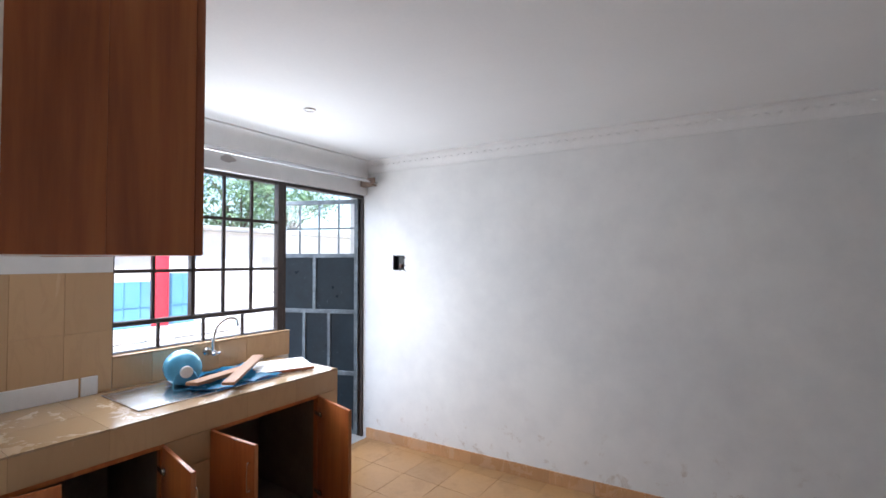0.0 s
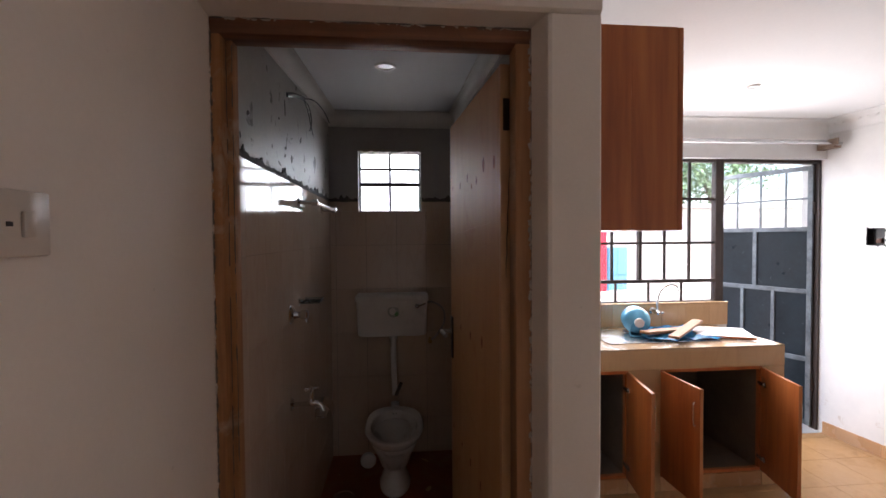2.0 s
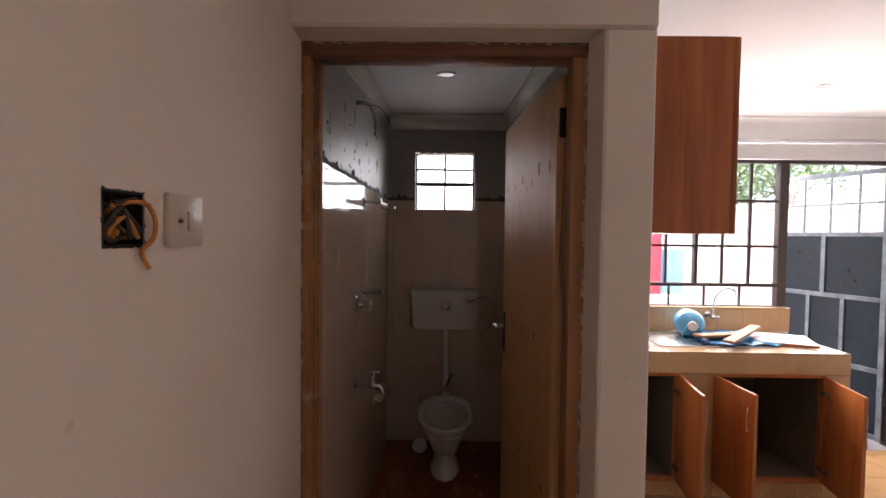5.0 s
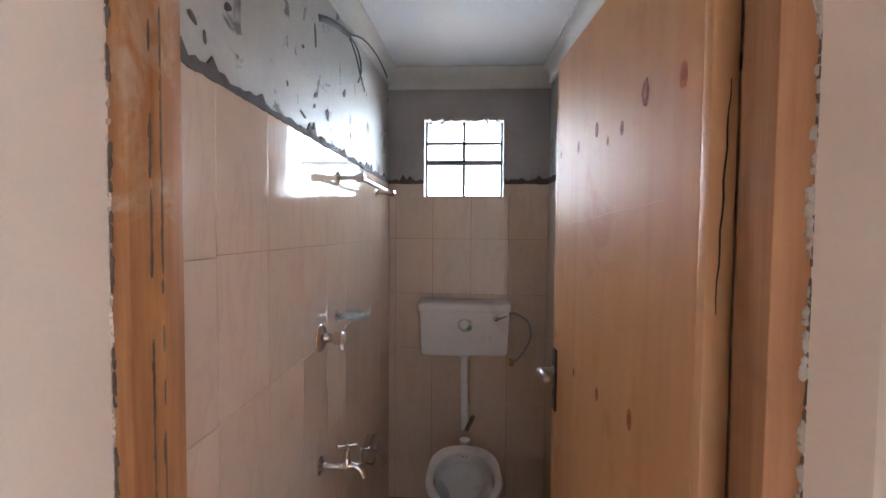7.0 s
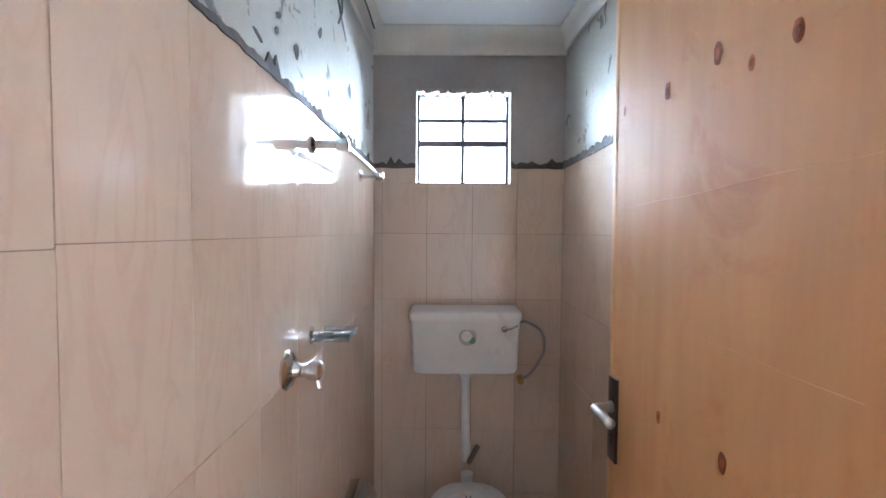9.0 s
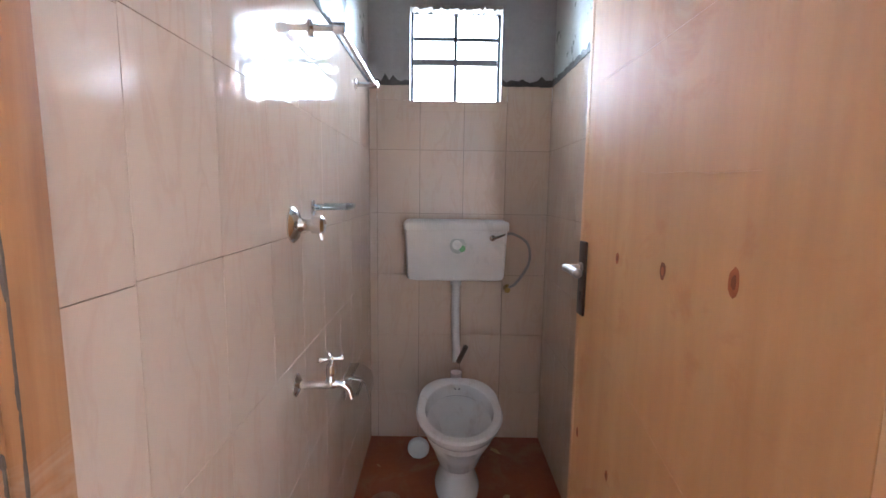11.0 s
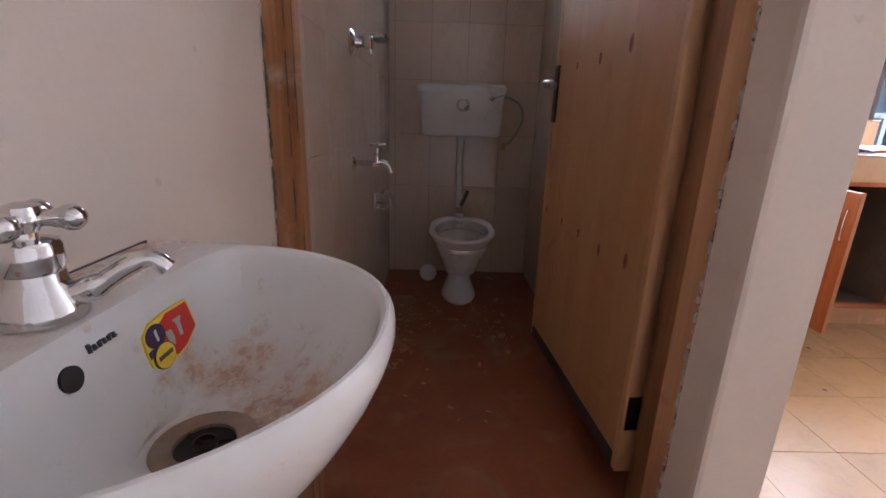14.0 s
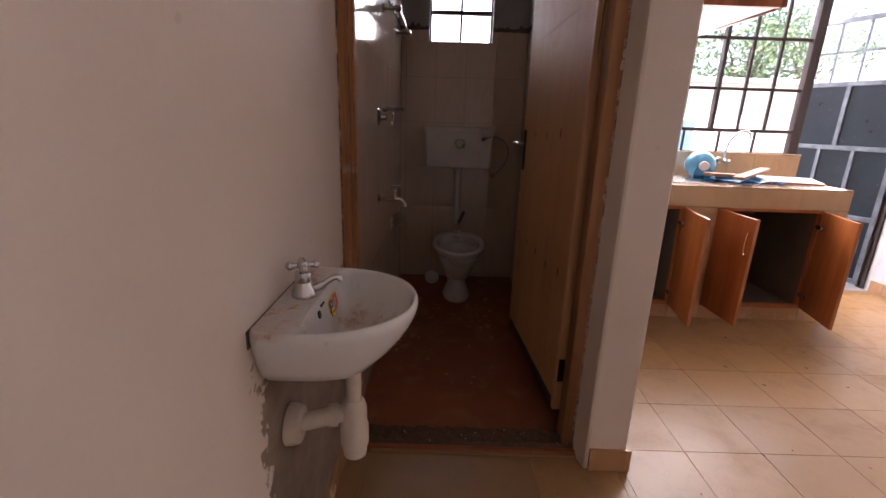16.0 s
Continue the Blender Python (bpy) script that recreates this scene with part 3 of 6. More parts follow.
cove("cornice_window", (XW, YP1), (XW, YR), (1, 0), CORNICE, 0.085, 0.14, "plain white gypsum cove over the kitchen window")
cr = math.radians(4.3)
cove("cornice_right", (XW, 3.148), (XW + 4.4 * math.cos(cr), 3.148 + 4.4 * math.sin(cr)), (math.sin(cr), -math.cos(cr)), CORNICE, 0.10, 0.10, "white gypsum cornice with raised leaf pattern", beads=1)
cove("cornice_kitchen", (XW, YP1), (XD1, YP1), (0, 1), CORNICE, 0.10, 0.10, "white gypsum cove over the kitchen wall")
cove("cornice_toilet_far", (XW + 0.005, YL), (XW + 0.005, YP0), (1, 0), COVE_DULL, 0.12, 0.09, "dull gypsum cove in the toilet", tops=(TC0 - 0.003, TC0 - 0.003))
# The side coves take the dull colour too, which paints in their dimness.
cove("cornice_toilet_left", (XW, YL + 0.005), (XD0, YL + 0.005), (0, 1), COVE_DULL, 0.06, 0.07, "dull gypsum cove in the toilet", tops=(TC0, TC1))
cove("cornice_toilet_right", (XW, YP0 - 0.005), (XD0, YP0 - 0.005), (0, -1), COVE_DULL, 0.06, 0.07, "dull gypsum cove in the toilet", tops=(TC0, TC1))

# ragged dark adhesive line over the tiles
def ragged_strip(name, p0, p1, out, z0, h, mat, label, seed, spike=0.05):
    rnd = random.Random(seed)
    p0, p1, out = Vector((*p0, 0)), Vector((*p1, 0)), Vector((*out, 0))
    n = max(4, int((p1 - p0).length / 0.018))
    low, top = [], []
    for i in range(n + 1):
        p = p0.lerp(p1, i / n)
        hh = h * rnd.uniform(0.5, 1.1) + (spike * rnd.random() if rnd.random() < 0.16 else 0)
        low.append(p + Vector((0, 0, z0 - rnd.uniform(0, 0.004))))
        top.append(p + Vector((0, 0, z0 + hh)))
    b = bmesh.new()
    rings = []
    for off in (0.0, 0.010):
        rings.append([q + out * off for q in low])
        rings.append([q + out * (off * rnd.uniform(0.4, 0.9)) for q in top])
    r = [rings[0], rings[2], rings[3], rings[1]]
    ring_faces(b, r, False, False, False)
    return tagged(part(name, b, mat, smooth=False), label, "adhesive strip", kind="structure")


ragged_strip("adhesive_far", (XW + 0.003, -0.59), (XW + 0.003, -0.40), (1, 0), 1.788, 0.03, ADHESIVE, "ragged dark tile adhesive above the tiles", 1)
ragged_strip("adhesive_far", (XW + 0.003, 0.04), (XW + 0.003, 0.28), (1, 0), 1.788, 0.03, ADHESIVE, "ragged dark tile adhesive above the tiles", 2)
ragged_strip("adhesive_left", (XW + 0.01, YL + 0.003), (XD0 - 0.01, YL + 0.003), (0, 1), 1.788, 0.022, ADHESIVE, "ragged dark tile adhesive above the tiles", 3, 0.03)
ragged_strip("adhesive_right", (XW + 0.01, YP0 - 0.003), (XD0 - 0.01, YP0 - 0.003), (0, -1), 1.788, 0.035, ADHESIVE, "ragged dark tile adhesive above the tiles", 4, 0.04)

# door frame of rough timber
door_frame = thing("door_frame", pose(0, 0, 0), "rough orange-brown timber door frame with plaster splashes", "door frame", kind="structure")
b = box_bm((-0.748, -0.5995, 0.0), (-0.664, -0.572, 2.069), 0.004)
box(b, (-0.748, -0.573, 0.0), (-0.705, -0.556, 2.069), 0.003)
part("left_jamb", b, FRAME_WOOD, door_frame)
b = box_bm((-0.736, 0.207, 0.0), (-0.664, 0.2585, 2.069), 0.004)
part("right_jamb", b, JAMB_DARK, door_frame, "dark weathered timber jamb")
# Near-black colour paints in the shade of the gap behind the door edge.
part("rebate", box_bm((-0.800, 0.2505, 0.0), (-0.7365, 0.2595, 2.069)), mottled("gap_shade_wood", (0.018, 0.011, 0.008), (0.045, 0.028, 0.02), 0.8, 9, 60, 0.3), door_frame, "hinge rebate, coloured near black for the gap's shade", False)
b = box_bm((-0.748, -0.5995, 2.0695), (-0.664, 0.2585, 2.1115), 0.004)
part("frame_head", b, HEAD_WOOD, door_frame)


def splashes(name, a, c, out, side, seed, mat, width=0.02, step=0.014, gap=0.35):
    """Flakes of plaster left along an edge."""
    rnd = random.Random(seed)
    a, c, out, side = Vector(a), Vector(c), Vector(out), Vector(side)
    n = int((c - a).length / step)
    b = bmesh.new()
    on = True
    for i in range(n):
        if rnd.random() < gap:
            on = not on
        if not on:
            continue
        p = a.lerp(c, (i + rnd.random()) / n)
        w = width * rnd.uniform(0.2, 1.0)
        ln = step * rnd.uniform(0.7, 2.2)
        d = (c - a).normalized()
        pts = [p + d * (ln * math.cos(t) * rnd.uniform(0.6, 1.1)) + side * (w * (0.5 + 0.5 * math.sin(t)) * rnd.uniform(0.7, 1.1)) for t in (0, 1.05, 2.1, 3.14, 4.2, 5.24)]
        ring_faces(b, [[q - out * 0.001 for q in pts], [p + (q - p) * 0.85 + out * rnd.uniform(0.0006, 0.0016) for q in pts]])
    return part(name, b, mat, door_frame, "dried plaster splashes", False)


PLASTER_FLAKE = mottled("dried_plaster", (0.34, 0.295, 0.25), (0.54, 0.485, 0.42), 0.8, 20, 80, 0.3)
DARK_FLAKE = mottled("dark_dirt_and_joint", (0.07, 0.05, 0.04), (0.16, 0.12, 0.09), 0.8, 20, 80, 0.3)
splashes("plaster_splash", (-0.663, 0.2525, 0.1), (-0.663, 0.2525, 2.08), (1, 0, 0), (0, -1, 0), 5, PLASTER_FLAKE, 0.013, 0.006, 0.3)
splashes("plaster_splash", (-0.664, -0.5995, 0.75), (-0.664, -0.5995, 2.08), (1, 0, 0), (0, 1, 0), 6, PLASTER_FLAKE, 0.007, 0.005, 0.45)
splashes("paint_edge", (-0.664, -0.5998, 0.08), (-0.664, -0.5998, 2.10), (1, 0, 0), (0, 1, 0), 16, CREAM, 0.006, 0.006, 0.35)
splashes("plaster_splash", (-0.664, -0.59, 2.111), (-0.664, 0.24, 2.111), (1, 0, 0), (0, 0, -1), 7, PLASTER_FLAKE, 0.012, 0.007)
splashes("edge_dirt", (-0.6628, 0.2535, 0.06), (-0.6628, 0.2535, 2.08), (1, 0, 0), (0, -1, 0), 8, DARK_FLAKE, 0.0065, 0.006, 0.2)
splashes("edge_dirt", (-0.663, -0.597, 0.05), (-0.663, -0.597, 2.09), (1, 0, 0), (0, 1, 0), 9, DARK_FLAKE, 0.0065, 0.006, 0.12)
splashes("edge_dirt", (-0.663, -0.59, 2.110), (-0.663, 0.24, 2.110), (1, 0, 0), (0, 0, -1), 10, DARK_FLAKE, 0.009, 0.02, 0.2)

# Dark flakes along the two seams between left jamb and stop.
splashes("seam_dark", (-0.7035, -0.5715, 0.05), (-0.7035, -0.5715, 2.06), (0, 1, 0), (1, 0, 0), 11, DARK_FLAKE, 0.005, 0.016, 0.22)
splashes("seam_dark", (-0.7045, -0.5562, 0.05), (-0.7045, -0.5562, 2.06), (1, 0, 0), (0, -1, 0), 12, DARK_FLAKE, 0.004, 0.016, 0.3)

# threshold: broken mortar between room and toilet
rnd = random.Random(21)
b = bmesh.new()
nx, ny = 8, 60
vs = [[b.verts.new((-0.748 + 0.100 * i / nx, -0.598 + 0.855 * j / ny, TF + (0.012 + 0.012 * rnd.random() if 0 < i < nx else -0.03 if i == nx else 0.0))) for j in range(ny + 1)] for i in range(nx + 1)]
for i in range(nx):
    for j in range(ny):
        b.faces.new((vs[i][j], vs[i + 1][j], vs[i + 1][j + 1], vs[i][j + 1]))
THRESH = mottled("broken_mortar", (0.045, 0.023, 0.012), (0.15, 0.082, 0.047), 0.85, 30, 90, 0.5, spots=((0.22, 0.15, 0.10), 0.68, 40.0))
solid("threshold", b, THRESH, "rough broken dark mortar sill under the door", "threshold", kind="structure", smooth=False)

# ---- windows and gate ----
def bars(parent, name, mat, specs, bev=0.002):
    for lo, hi in specs:
        part(name, box_bm(lo, hi, bev, 1), mat, parent, smooth=False)


win = thing("window_1", pose(0, 0, 0), "dark steel kitchen window with many small clear panes", "window", kind="structure")
WX0, WX1 = -2.660, -2.630
ZR = [1.035, 1.195, 1.482, 1.815, 2.112]
YC = [1.250, 1.460, 1.676, 1.875, 2.072, 2.285]
YB = [1.250, 1.490, 1.750, 2.012, 2.285]
bars(win, "window_frame", STEEL_DARK, [((WX0 - 0.01, 1.244, 1.031), (WX1 + 0.01, 1.262, 2.114)), ((WX0 - 0.012, 2.270, 1.031), (WX1 + 0.012, 2.312, 2.114)),
     ((WX0 - 0.01, 1.262, 2.092), (WX1 + 0.01, 2.270, 2.114)), ((WX0 - 0.01, 1.262, 1.031), (WX1 + 0.01, 2.270, 1.044)),
     ((WX0 - 0.01, 1.262, 1.182), (WX1 + 0.01, 2.270, 1.208)), ((WX0 - 0.008, 1.664, 1.208), (WX1 + 0.008, 1.688, 2.092))])
bars(win, "glazing_bar", STEEL_DARK, [((WX0 + 0.004, y - 0.009, 1.208), (WX1 - 0.004, y + 0.009, 2.092)) for y in YC[1:2] + YC[3:5]])
bars(win, "glazing_bar", STEEL_DARK, [((WX0 + 0.003, y0, z - 0.010), (WX1 - 0.003, y1, z + 0.010)) for z in ZR[2:4] for y0, y1 in ((1.262, 1.664), (1.688, 2.270))])
bars(win, "glazing_bar", STEEL_DARK, [((WX0 + 0.004, y - 0.007, 1.044), (WX1 - 0.004, y + 0.007, 1.182)) for y in YB[1:4]])
for y0, y1, z0, z1 in [(YC[i], YC[i + 1], ZR[j], ZR[j + 1]) for i in range(5) for j in range(1, 4)] + [(a, c, 1.040, 1.186) for a, c in zip(YB, YB[1:])]:
    g = part("pane", box_bm((-2.647, y0 + 0.004, z0 + 0.004), (-2.644, y1 - 0.004, z1 - 0.004)), CLEAR, win, smooth=False)
    g.visible_shadow = False
bm = box_bm((-2.630, 1.243, 1.0305), (-2.566, 2.336, 1.040), 0.003)
part("window_sill", bm, KITCHEN_TILE, win, "beige tiled sill")

gate = thing("gate_frame", pose(0, 0, 0), "dark painted steel frame of the entrance gate", "gate frame", kind="structure")
bars(gate, "frame_bar", STEEL_DARK, [((-2.69, 2.313, 0.0), (-2.622, 2.338, 2.114)), ((-2.69, 3.128, 0.0), (-2.622, 3.164, 2.114)), ((-2.69, 2.338, 2.090), (-2.622, 3.128, 2.114))])

leaf = thing("steel_gate", pose(-2.66, 3.121, 0.0, 0, 0, 22.0), "open dusty black steel gate with glazed top panes", "gate")
LW = 0.76
# the leaf runs along local -x from its hinges
Y0, Y1 = -0.018, 0.018
bars(leaf, "gate_stile", GATE_BAR, [((-0.035, Y0, 0.02), (0.0, Y1, 2.08)), ((-LW, Y0, 0.02), (-LW + 0.035, Y1, 2.08))])
bars(leaf, "gate_rail", GATE_BAR, [((-LW + 0.035, Y0, z - 0.018), (-0.035, Y1, z + 0.018)) for z in (0.04, 0.545, 1.085, 1.582, 2.062)])
bars(leaf, "gate_rail", GATE_BAR, [((-LW + 0.035, -0.008, 1.817), (-0.035, 0.008, 1.833))])
bars(leaf, "gate_muntin", GATE_BAR, [((-LW + LW * k / 4 - 0.008, -0.008, 1.600), (-LW + LW * k / 4 + 0.008, 0.008, 1.816)) for k in (1, 2, 3)])
bars(leaf, "gate_muntin", GATE_BAR, [((-LW + LW * k / 4 - 0.008, -0.008, 1.834), (-LW + LW * k / 4 + 0.008, 0.008, 2.044)) for k in (1, 2, 3)])
bars(leaf, "gate_muntin", GATE_BAR, [((-LW * 0.55 - 0.016, Y0, 1.103), (-LW * 0.55 + 0.016, Y1, 1.564))])
bars(leaf, "gate_muntin", GATE_BAR, [((-LW * k - 0.014, Y0, 0.563), (-LW * k + 0.014, Y1, 1.067)) for k in (0.36, 0.68)])
for x0, x1, z0, z1 in ((-LW + 0.035, -LW * 0.55 - 0.016, 1.103, 1.564), (-LW * 0.55 + 0.016, -0.035, 1.103, 1.564), (-LW + 0.035, -LW * 0.68 - 0.014, 0.563, 1.067),
                       (-LW * 0.68 + 0.014, -LW * 0.36 - 0.014, 0.563, 1.067), (-LW * 0.36 + 0.014, -0.035, 0.563, 1.067), (-LW + 0.035, -0.035, 0.058, 0.527)):
    bb = bmesh.new()
    # pressed sheet, slightly dished
    k = 6
    vv = [[bb.verts.new((x0 + (x1 - x0) * i / k, -0.002 + 0.006 * math.sin(math.pi * i / k) * math.sin(math.pi * j / k), z0 + (z1 - z0) * j / k)) for j in range(k + 1)] for i in range(k + 1)]
    for i in range(k):
        for j in range(k):
            bb.faces.new((vv[i][j], vv[i + 1][j], vv[i + 1][j + 1], vv[i][j + 1]))
    bmesh.ops.solidify(bb, geom=bb.faces[:], thickness=0.002)
    part("gate_panel", bb, GATE_SHEET, leaf, "dusty black pressed sheet")
for i in range(4):
    for z0, z1 in ((1.600, 1.817), (1.833, 2.044)):
        g = part("pane", box_bm((-LW + LW * i / 4 + 0.009, -0.002, z0), (-LW + LW * (i + 1) / 4 - 0.009, 0.002, z1)), CLEAR, leaf, smooth=False)
        g.visible_shadow = False
part("lock_box", box_bm((-LW + 0.02, 0.019, 0.86), (-LW + 0.12, 0.055, 1.01), 0.006), BLACK, leaf, "black lock box")
bb = bmesh.new()
tube(bb, [(-LW + 0.02, 0.035, 1.12), (-LW + 0.14, 0.035, 1.12)], 0.008)
tube(bb, [(-LW + 0.05, 0.035, 1.12), (-LW + 0.05, 0.06, 1.17)], 0.007)
part("latch", bb, BLACK, leaf, "black bolt and lock box")
for z in (0.35, 1.75):
    part("gate_hinge", tube(bmesh.new(), [(0.006, 0, z - 0.05), (0.006, 0, z + 0.05)], 0.011), STEEL_DARK, leaf)

twin = thing("window_2", pose(0, 0, 0), "small dark steel toilet window with six panes", "window", kind="structure")
TX0, TX1 = -2.675, -2.645
WINBAR = mottled("grey_painted_steel", (0.05, 0.048, 0.048), (0.11, 0.105, 0.10), 0.6, 12, 60, 0.2)
bars(twin, "window_frame", WINBAR, [((TX0, -0.3965, 1.7185), (TX1, -0.384, 2.1475)), ((TX0, 0.021, 1.7185), (TX1, 0.0335, 2.1475)), ((TX0, -0.384, 2.132), (TX1, 0.021, 2.1475)), ((TX0, -0.384, 1.7185), (TX1, 0.021, 1.730)), ((TX0, -0.384, 1.900), (TX1, 0.021, 1.928))])
bars(twin, "glazing_bar", WINBAR, [((TX0 + 0.004, -0.191, 1.730), (TX1 - 0.004, -0.172, 1.904)), ((TX0 + 0.004, -0.191, 1.924), (TX1 - 0.004, -0.172, 2.132)), ((TX0 + 0.004, -0.384, 2.013), (TX1 - 0.004, -0.191, 2.031)), ((TX0 + 0.004, -0.172, 2.013), (TX1 - 0.004, 0.021, 2.031))])
for y0, y1 in ((-0.384, -0.187), (-0.175, 0.021)):
    for z0, z1 in ((1.730, 1.904), (1.924, 2.016), (2.029, 2.132)):
        g = part("pane", box_bm((-2.662, y0, z0), (-2.659, y1, z1)), CLEAR, twin, smooth=False)
        g.visible_shadow = False
# crumbly plaster round the opening
b = bmesh.new()
rnd = random.Random(4)
for i in range(60):
    y = -0.395 + 0.427 * i / 59
    box(b, (-2.64, y - 0.006, 2.147 - rnd.uniform(0.006, 0.022)), (XW + 0.004, y + 0.006, 2.1485))
part("rough_reveal", b, PLASTER_FLAKE, twin, "crumbled plaster edge", False)

# ---- outside ----
solid("ground", box_bm((-300, -300, -0.30), (300, 300, -0.12)), EARTH, "pale trodden earth yard", "ground", kind="structure", smooth=False)
solid("pavement", box_bm((-4.2, -3.0, -0.12), (-2.785, 8.0, -0.03), 0.01), CONCRETE, "concrete apron outside the gate", "pavement", kind="structure", smooth=False)

solid("backdrop", box_bm((-3.62, -1.9, 1.72), (-3.60, 1.0, 4.6)), BRIGHT_SKY, "blank bright daylight beyond the toilet window", "backdrop", kind="structure", smooth=False)

fence = thing("yard_fence", pose(-7.5, 0, -0.12), "blue sheet fence with red posts on a stone base", "fence")
b = bmesh.new()
rnd = random.Random(12)
for row in range(3):
    y = -2.0 + 0.15 * row
    while y < 9:
        w = rnd.uniform(0.28, 0.46)
        box(b, (-0.13 - rnd.uniform(0, 0.02), y, row * 0.21 + 0.005), (0.13 + rnd.uniform(0, 0.025), y + w - 0.008, row * 0.21 + 0.205), 0.012, 1)
        y += w
part("stone_base", b, STONE, fence, "rough grey stone base")
for y, w, zt in ((0.6, 0.11, 2.0), (2.1, 0.11, 2.0), (3.61, 0.11, 1.95)):
    part("post", box_bm((-0.06, y - w, 0.63), (0.08, y + w, zt), 0.01), RED, fence, "red painted post")
for y0, y1, zt in ((0.72, 1.98, 1.33), (2.22, 3.49, 1.33), (3.73, 4.16, 1.45)):
    b = box_bm((-0.02, y0, 0.64), (0.01, y1, zt))
    for i in range(int((y1 - y0) / 0.22) + 1):
        box(b, (0.01, y0 + 0.22 * i, 0.64), (0.025, min(y1, y0 + 0.22 * i + 0.012), zt))
    box(b, (0.01, y0, 0.94), (0.025, y1, 0.96))
    part("blue_sheet", b, BLUE_PAINT, fence, "blue painted ribbed steel sheet", False)

house = thing("neighbour_house", pose(-10.5, 0, -0.12), "white rendered house beyond the yard", "house")
b = bmesh.new()
box(b, (-4, -6, 0), (0, 16, 0.9))
box(b, (-4, -6, 1.75), (0, 16, 2.35))
for y0, y1 in ((-6, 1.2), (2.3, 4.0), (5.0, 7.4), (8.5, 16)):
    box(b, (-4, y0, 0.9), (0, y1, 1.75))
part("wall", b, FACADE, house)
part("roof", box_bm((-4.3, -6.3, 2.35), (0.35, 16.3, 2.47), 0.02), CONCRETE, house, "flat concrete roof edge")
for y0, y1 in ((1.2, 2.3), (4.0, 5.0), (7.4, 8.5)):
    b = box_bm((-0.12, y0, 0.9), (-0.08, y1, 1.75))
    w = part("window", b, CARCASS, house, "pale curtained window", False)
    part("window_sill", box_bm((-0.06, y0 - 0.05, 0.84), (0.06, y1 + 0.05, 0.9), 0.01), FACADE, w, "pale sill")


def tree(name, x, y, h, r, seed, label):
    rnd = random.Random(seed)
    t = thing(name, pose(x, y, -0.12), label, "tree", "trees beyond the yard")
    b = bmesh.new()
    tube(b, curve_pts([(0, 0, 0), (0.1, 0.05, h * 0.3), (-0.05, 0.1, h * 0.6)], 4), [0.20, 0.19, 0.18, 0.17, 0.16, 0.14, 0.13, 0.12, 0.10], 8)
    tips = []
    for i in range(9):
        a = 6.28 * i / 9 + rnd.random()
        e = Vector((math.cos(a) * r * rnd.uniform(0.5, 0.9), math.sin(a) * r * rnd.uniform(0.5, 0.9), h * rnd.uniform(0.6, 1.0)))
        tube(b, curve_pts([(0, 0.05, h * rnd.uniform(0.35, 0.55)), e * 0.5 + Vector((0, 0, h * 0.3)), e], 3), [0.07, 0.06, 0.05, 0.04, 0.03, 0.025, 0.015], 6)
        tips += [e, e * 0.6 + Vector((0, 0, h * 0.28))]
    part("trunk", b, BARK, t)
    verts, faces = [], []
    for k in range(3000):
        c = rnd.choice(tips) + Vector((rnd.gauss(0, 0.42), rnd.gauss(0, 0.42), rnd.gauss(0, 0.36)))
        s = rnd.uniform(0.05, 0.13)
        rot = Euler((rnd.uniform(-1, 1), rnd.uniform(-1, 1), rnd.uniform(0, 6.28))).to_matrix()
        i0 = len(verts)
        verts += [c + rot @ Vector(q) * s for q in ((-1, 0, 0), (0, -0.45, 0.1), (1.2, 0, 0), (0, 0.45, 0.1))]
        faces += [(i0, i0 + 1, i0 + 2), (i0, i0 + 2, i0 + 3)]
    me = bpy.data.meshes.new("crown")
    me.from_pydata([tuple(v) for v in verts], [], faces)
    me.materials.append(LEAF)
    c = new("crown", me)
    c.parent = t
    return t


for i, (x, y, h, r) in enumerate(((-16, 3.5, 5.2, 1.9), (-17, 7.2, 5.8, 2.2), (-16.5, 10.5, 5.0, 2.0), (-18, 14, 6.0, 2.3), (-17, 0.5, 5.5, 2.0))):
    tree("tree", x, y, h, r, 30 + i, "leafy green tree behind the white house")

# ---- toilet door ----
door = thing("door_1", pose(DOOR_X, DOOR_Y, 0, 0, 0, DOOR_A), "open varnished pine plywood door with dark knots", "door", kind="structure")
DW = 0.788
part("door_panel", box_bm((-DW + 0.02, 0.0, 0.105), (-0.022, 0.038, 2.055), 0.001, 1), DOOR_PLY, door)
part("lipping", box_bm((-0.0215, -0.001, 0.105), (0.0, 0.039, 2.055), 0.003), DOOR_EDGE, door, "orange pine edge strip")
part("lipping", box_bm((-DW, -0.001, 0.105), (-DW + 0.0195, 0.039, 2.055), 0.003), DOOR_EDGE, door, "orange pine edge strip")
for z in (0.281, 1.905):
    b = box_bm((-0.001, 0.006, z - 0.048), (0.002, 0.044, z + 0.048), 0.0008, 1)
    tube(b, [(0.004, 0.044, z - 0.05), (0.004, 0.044, z + 0.05)], 0.0045, 10)
    part("hinge", b, BRONZE, door, "dark steel butt hinge")
part("kick_strip", box_bm((-DW + 0.021, -0.003, 0.1055), (-0.0225, 0.0005, 0.150), 0.001, 1), mottled("dark_kick_strip", (0.045, 0.032, 0.03), (0.085, 0.062, 0.056), 0.7, 8, 60, 0.2), door, "dark strip along the door bottom", False)
b = bmesh.new()
pts = [(0.0004, 0.026 - 0.012 * k / 14 + 0.0012 * math.sin(k * 1.9), 1.745 - 0.33 * k / 14) for k in range(15)]
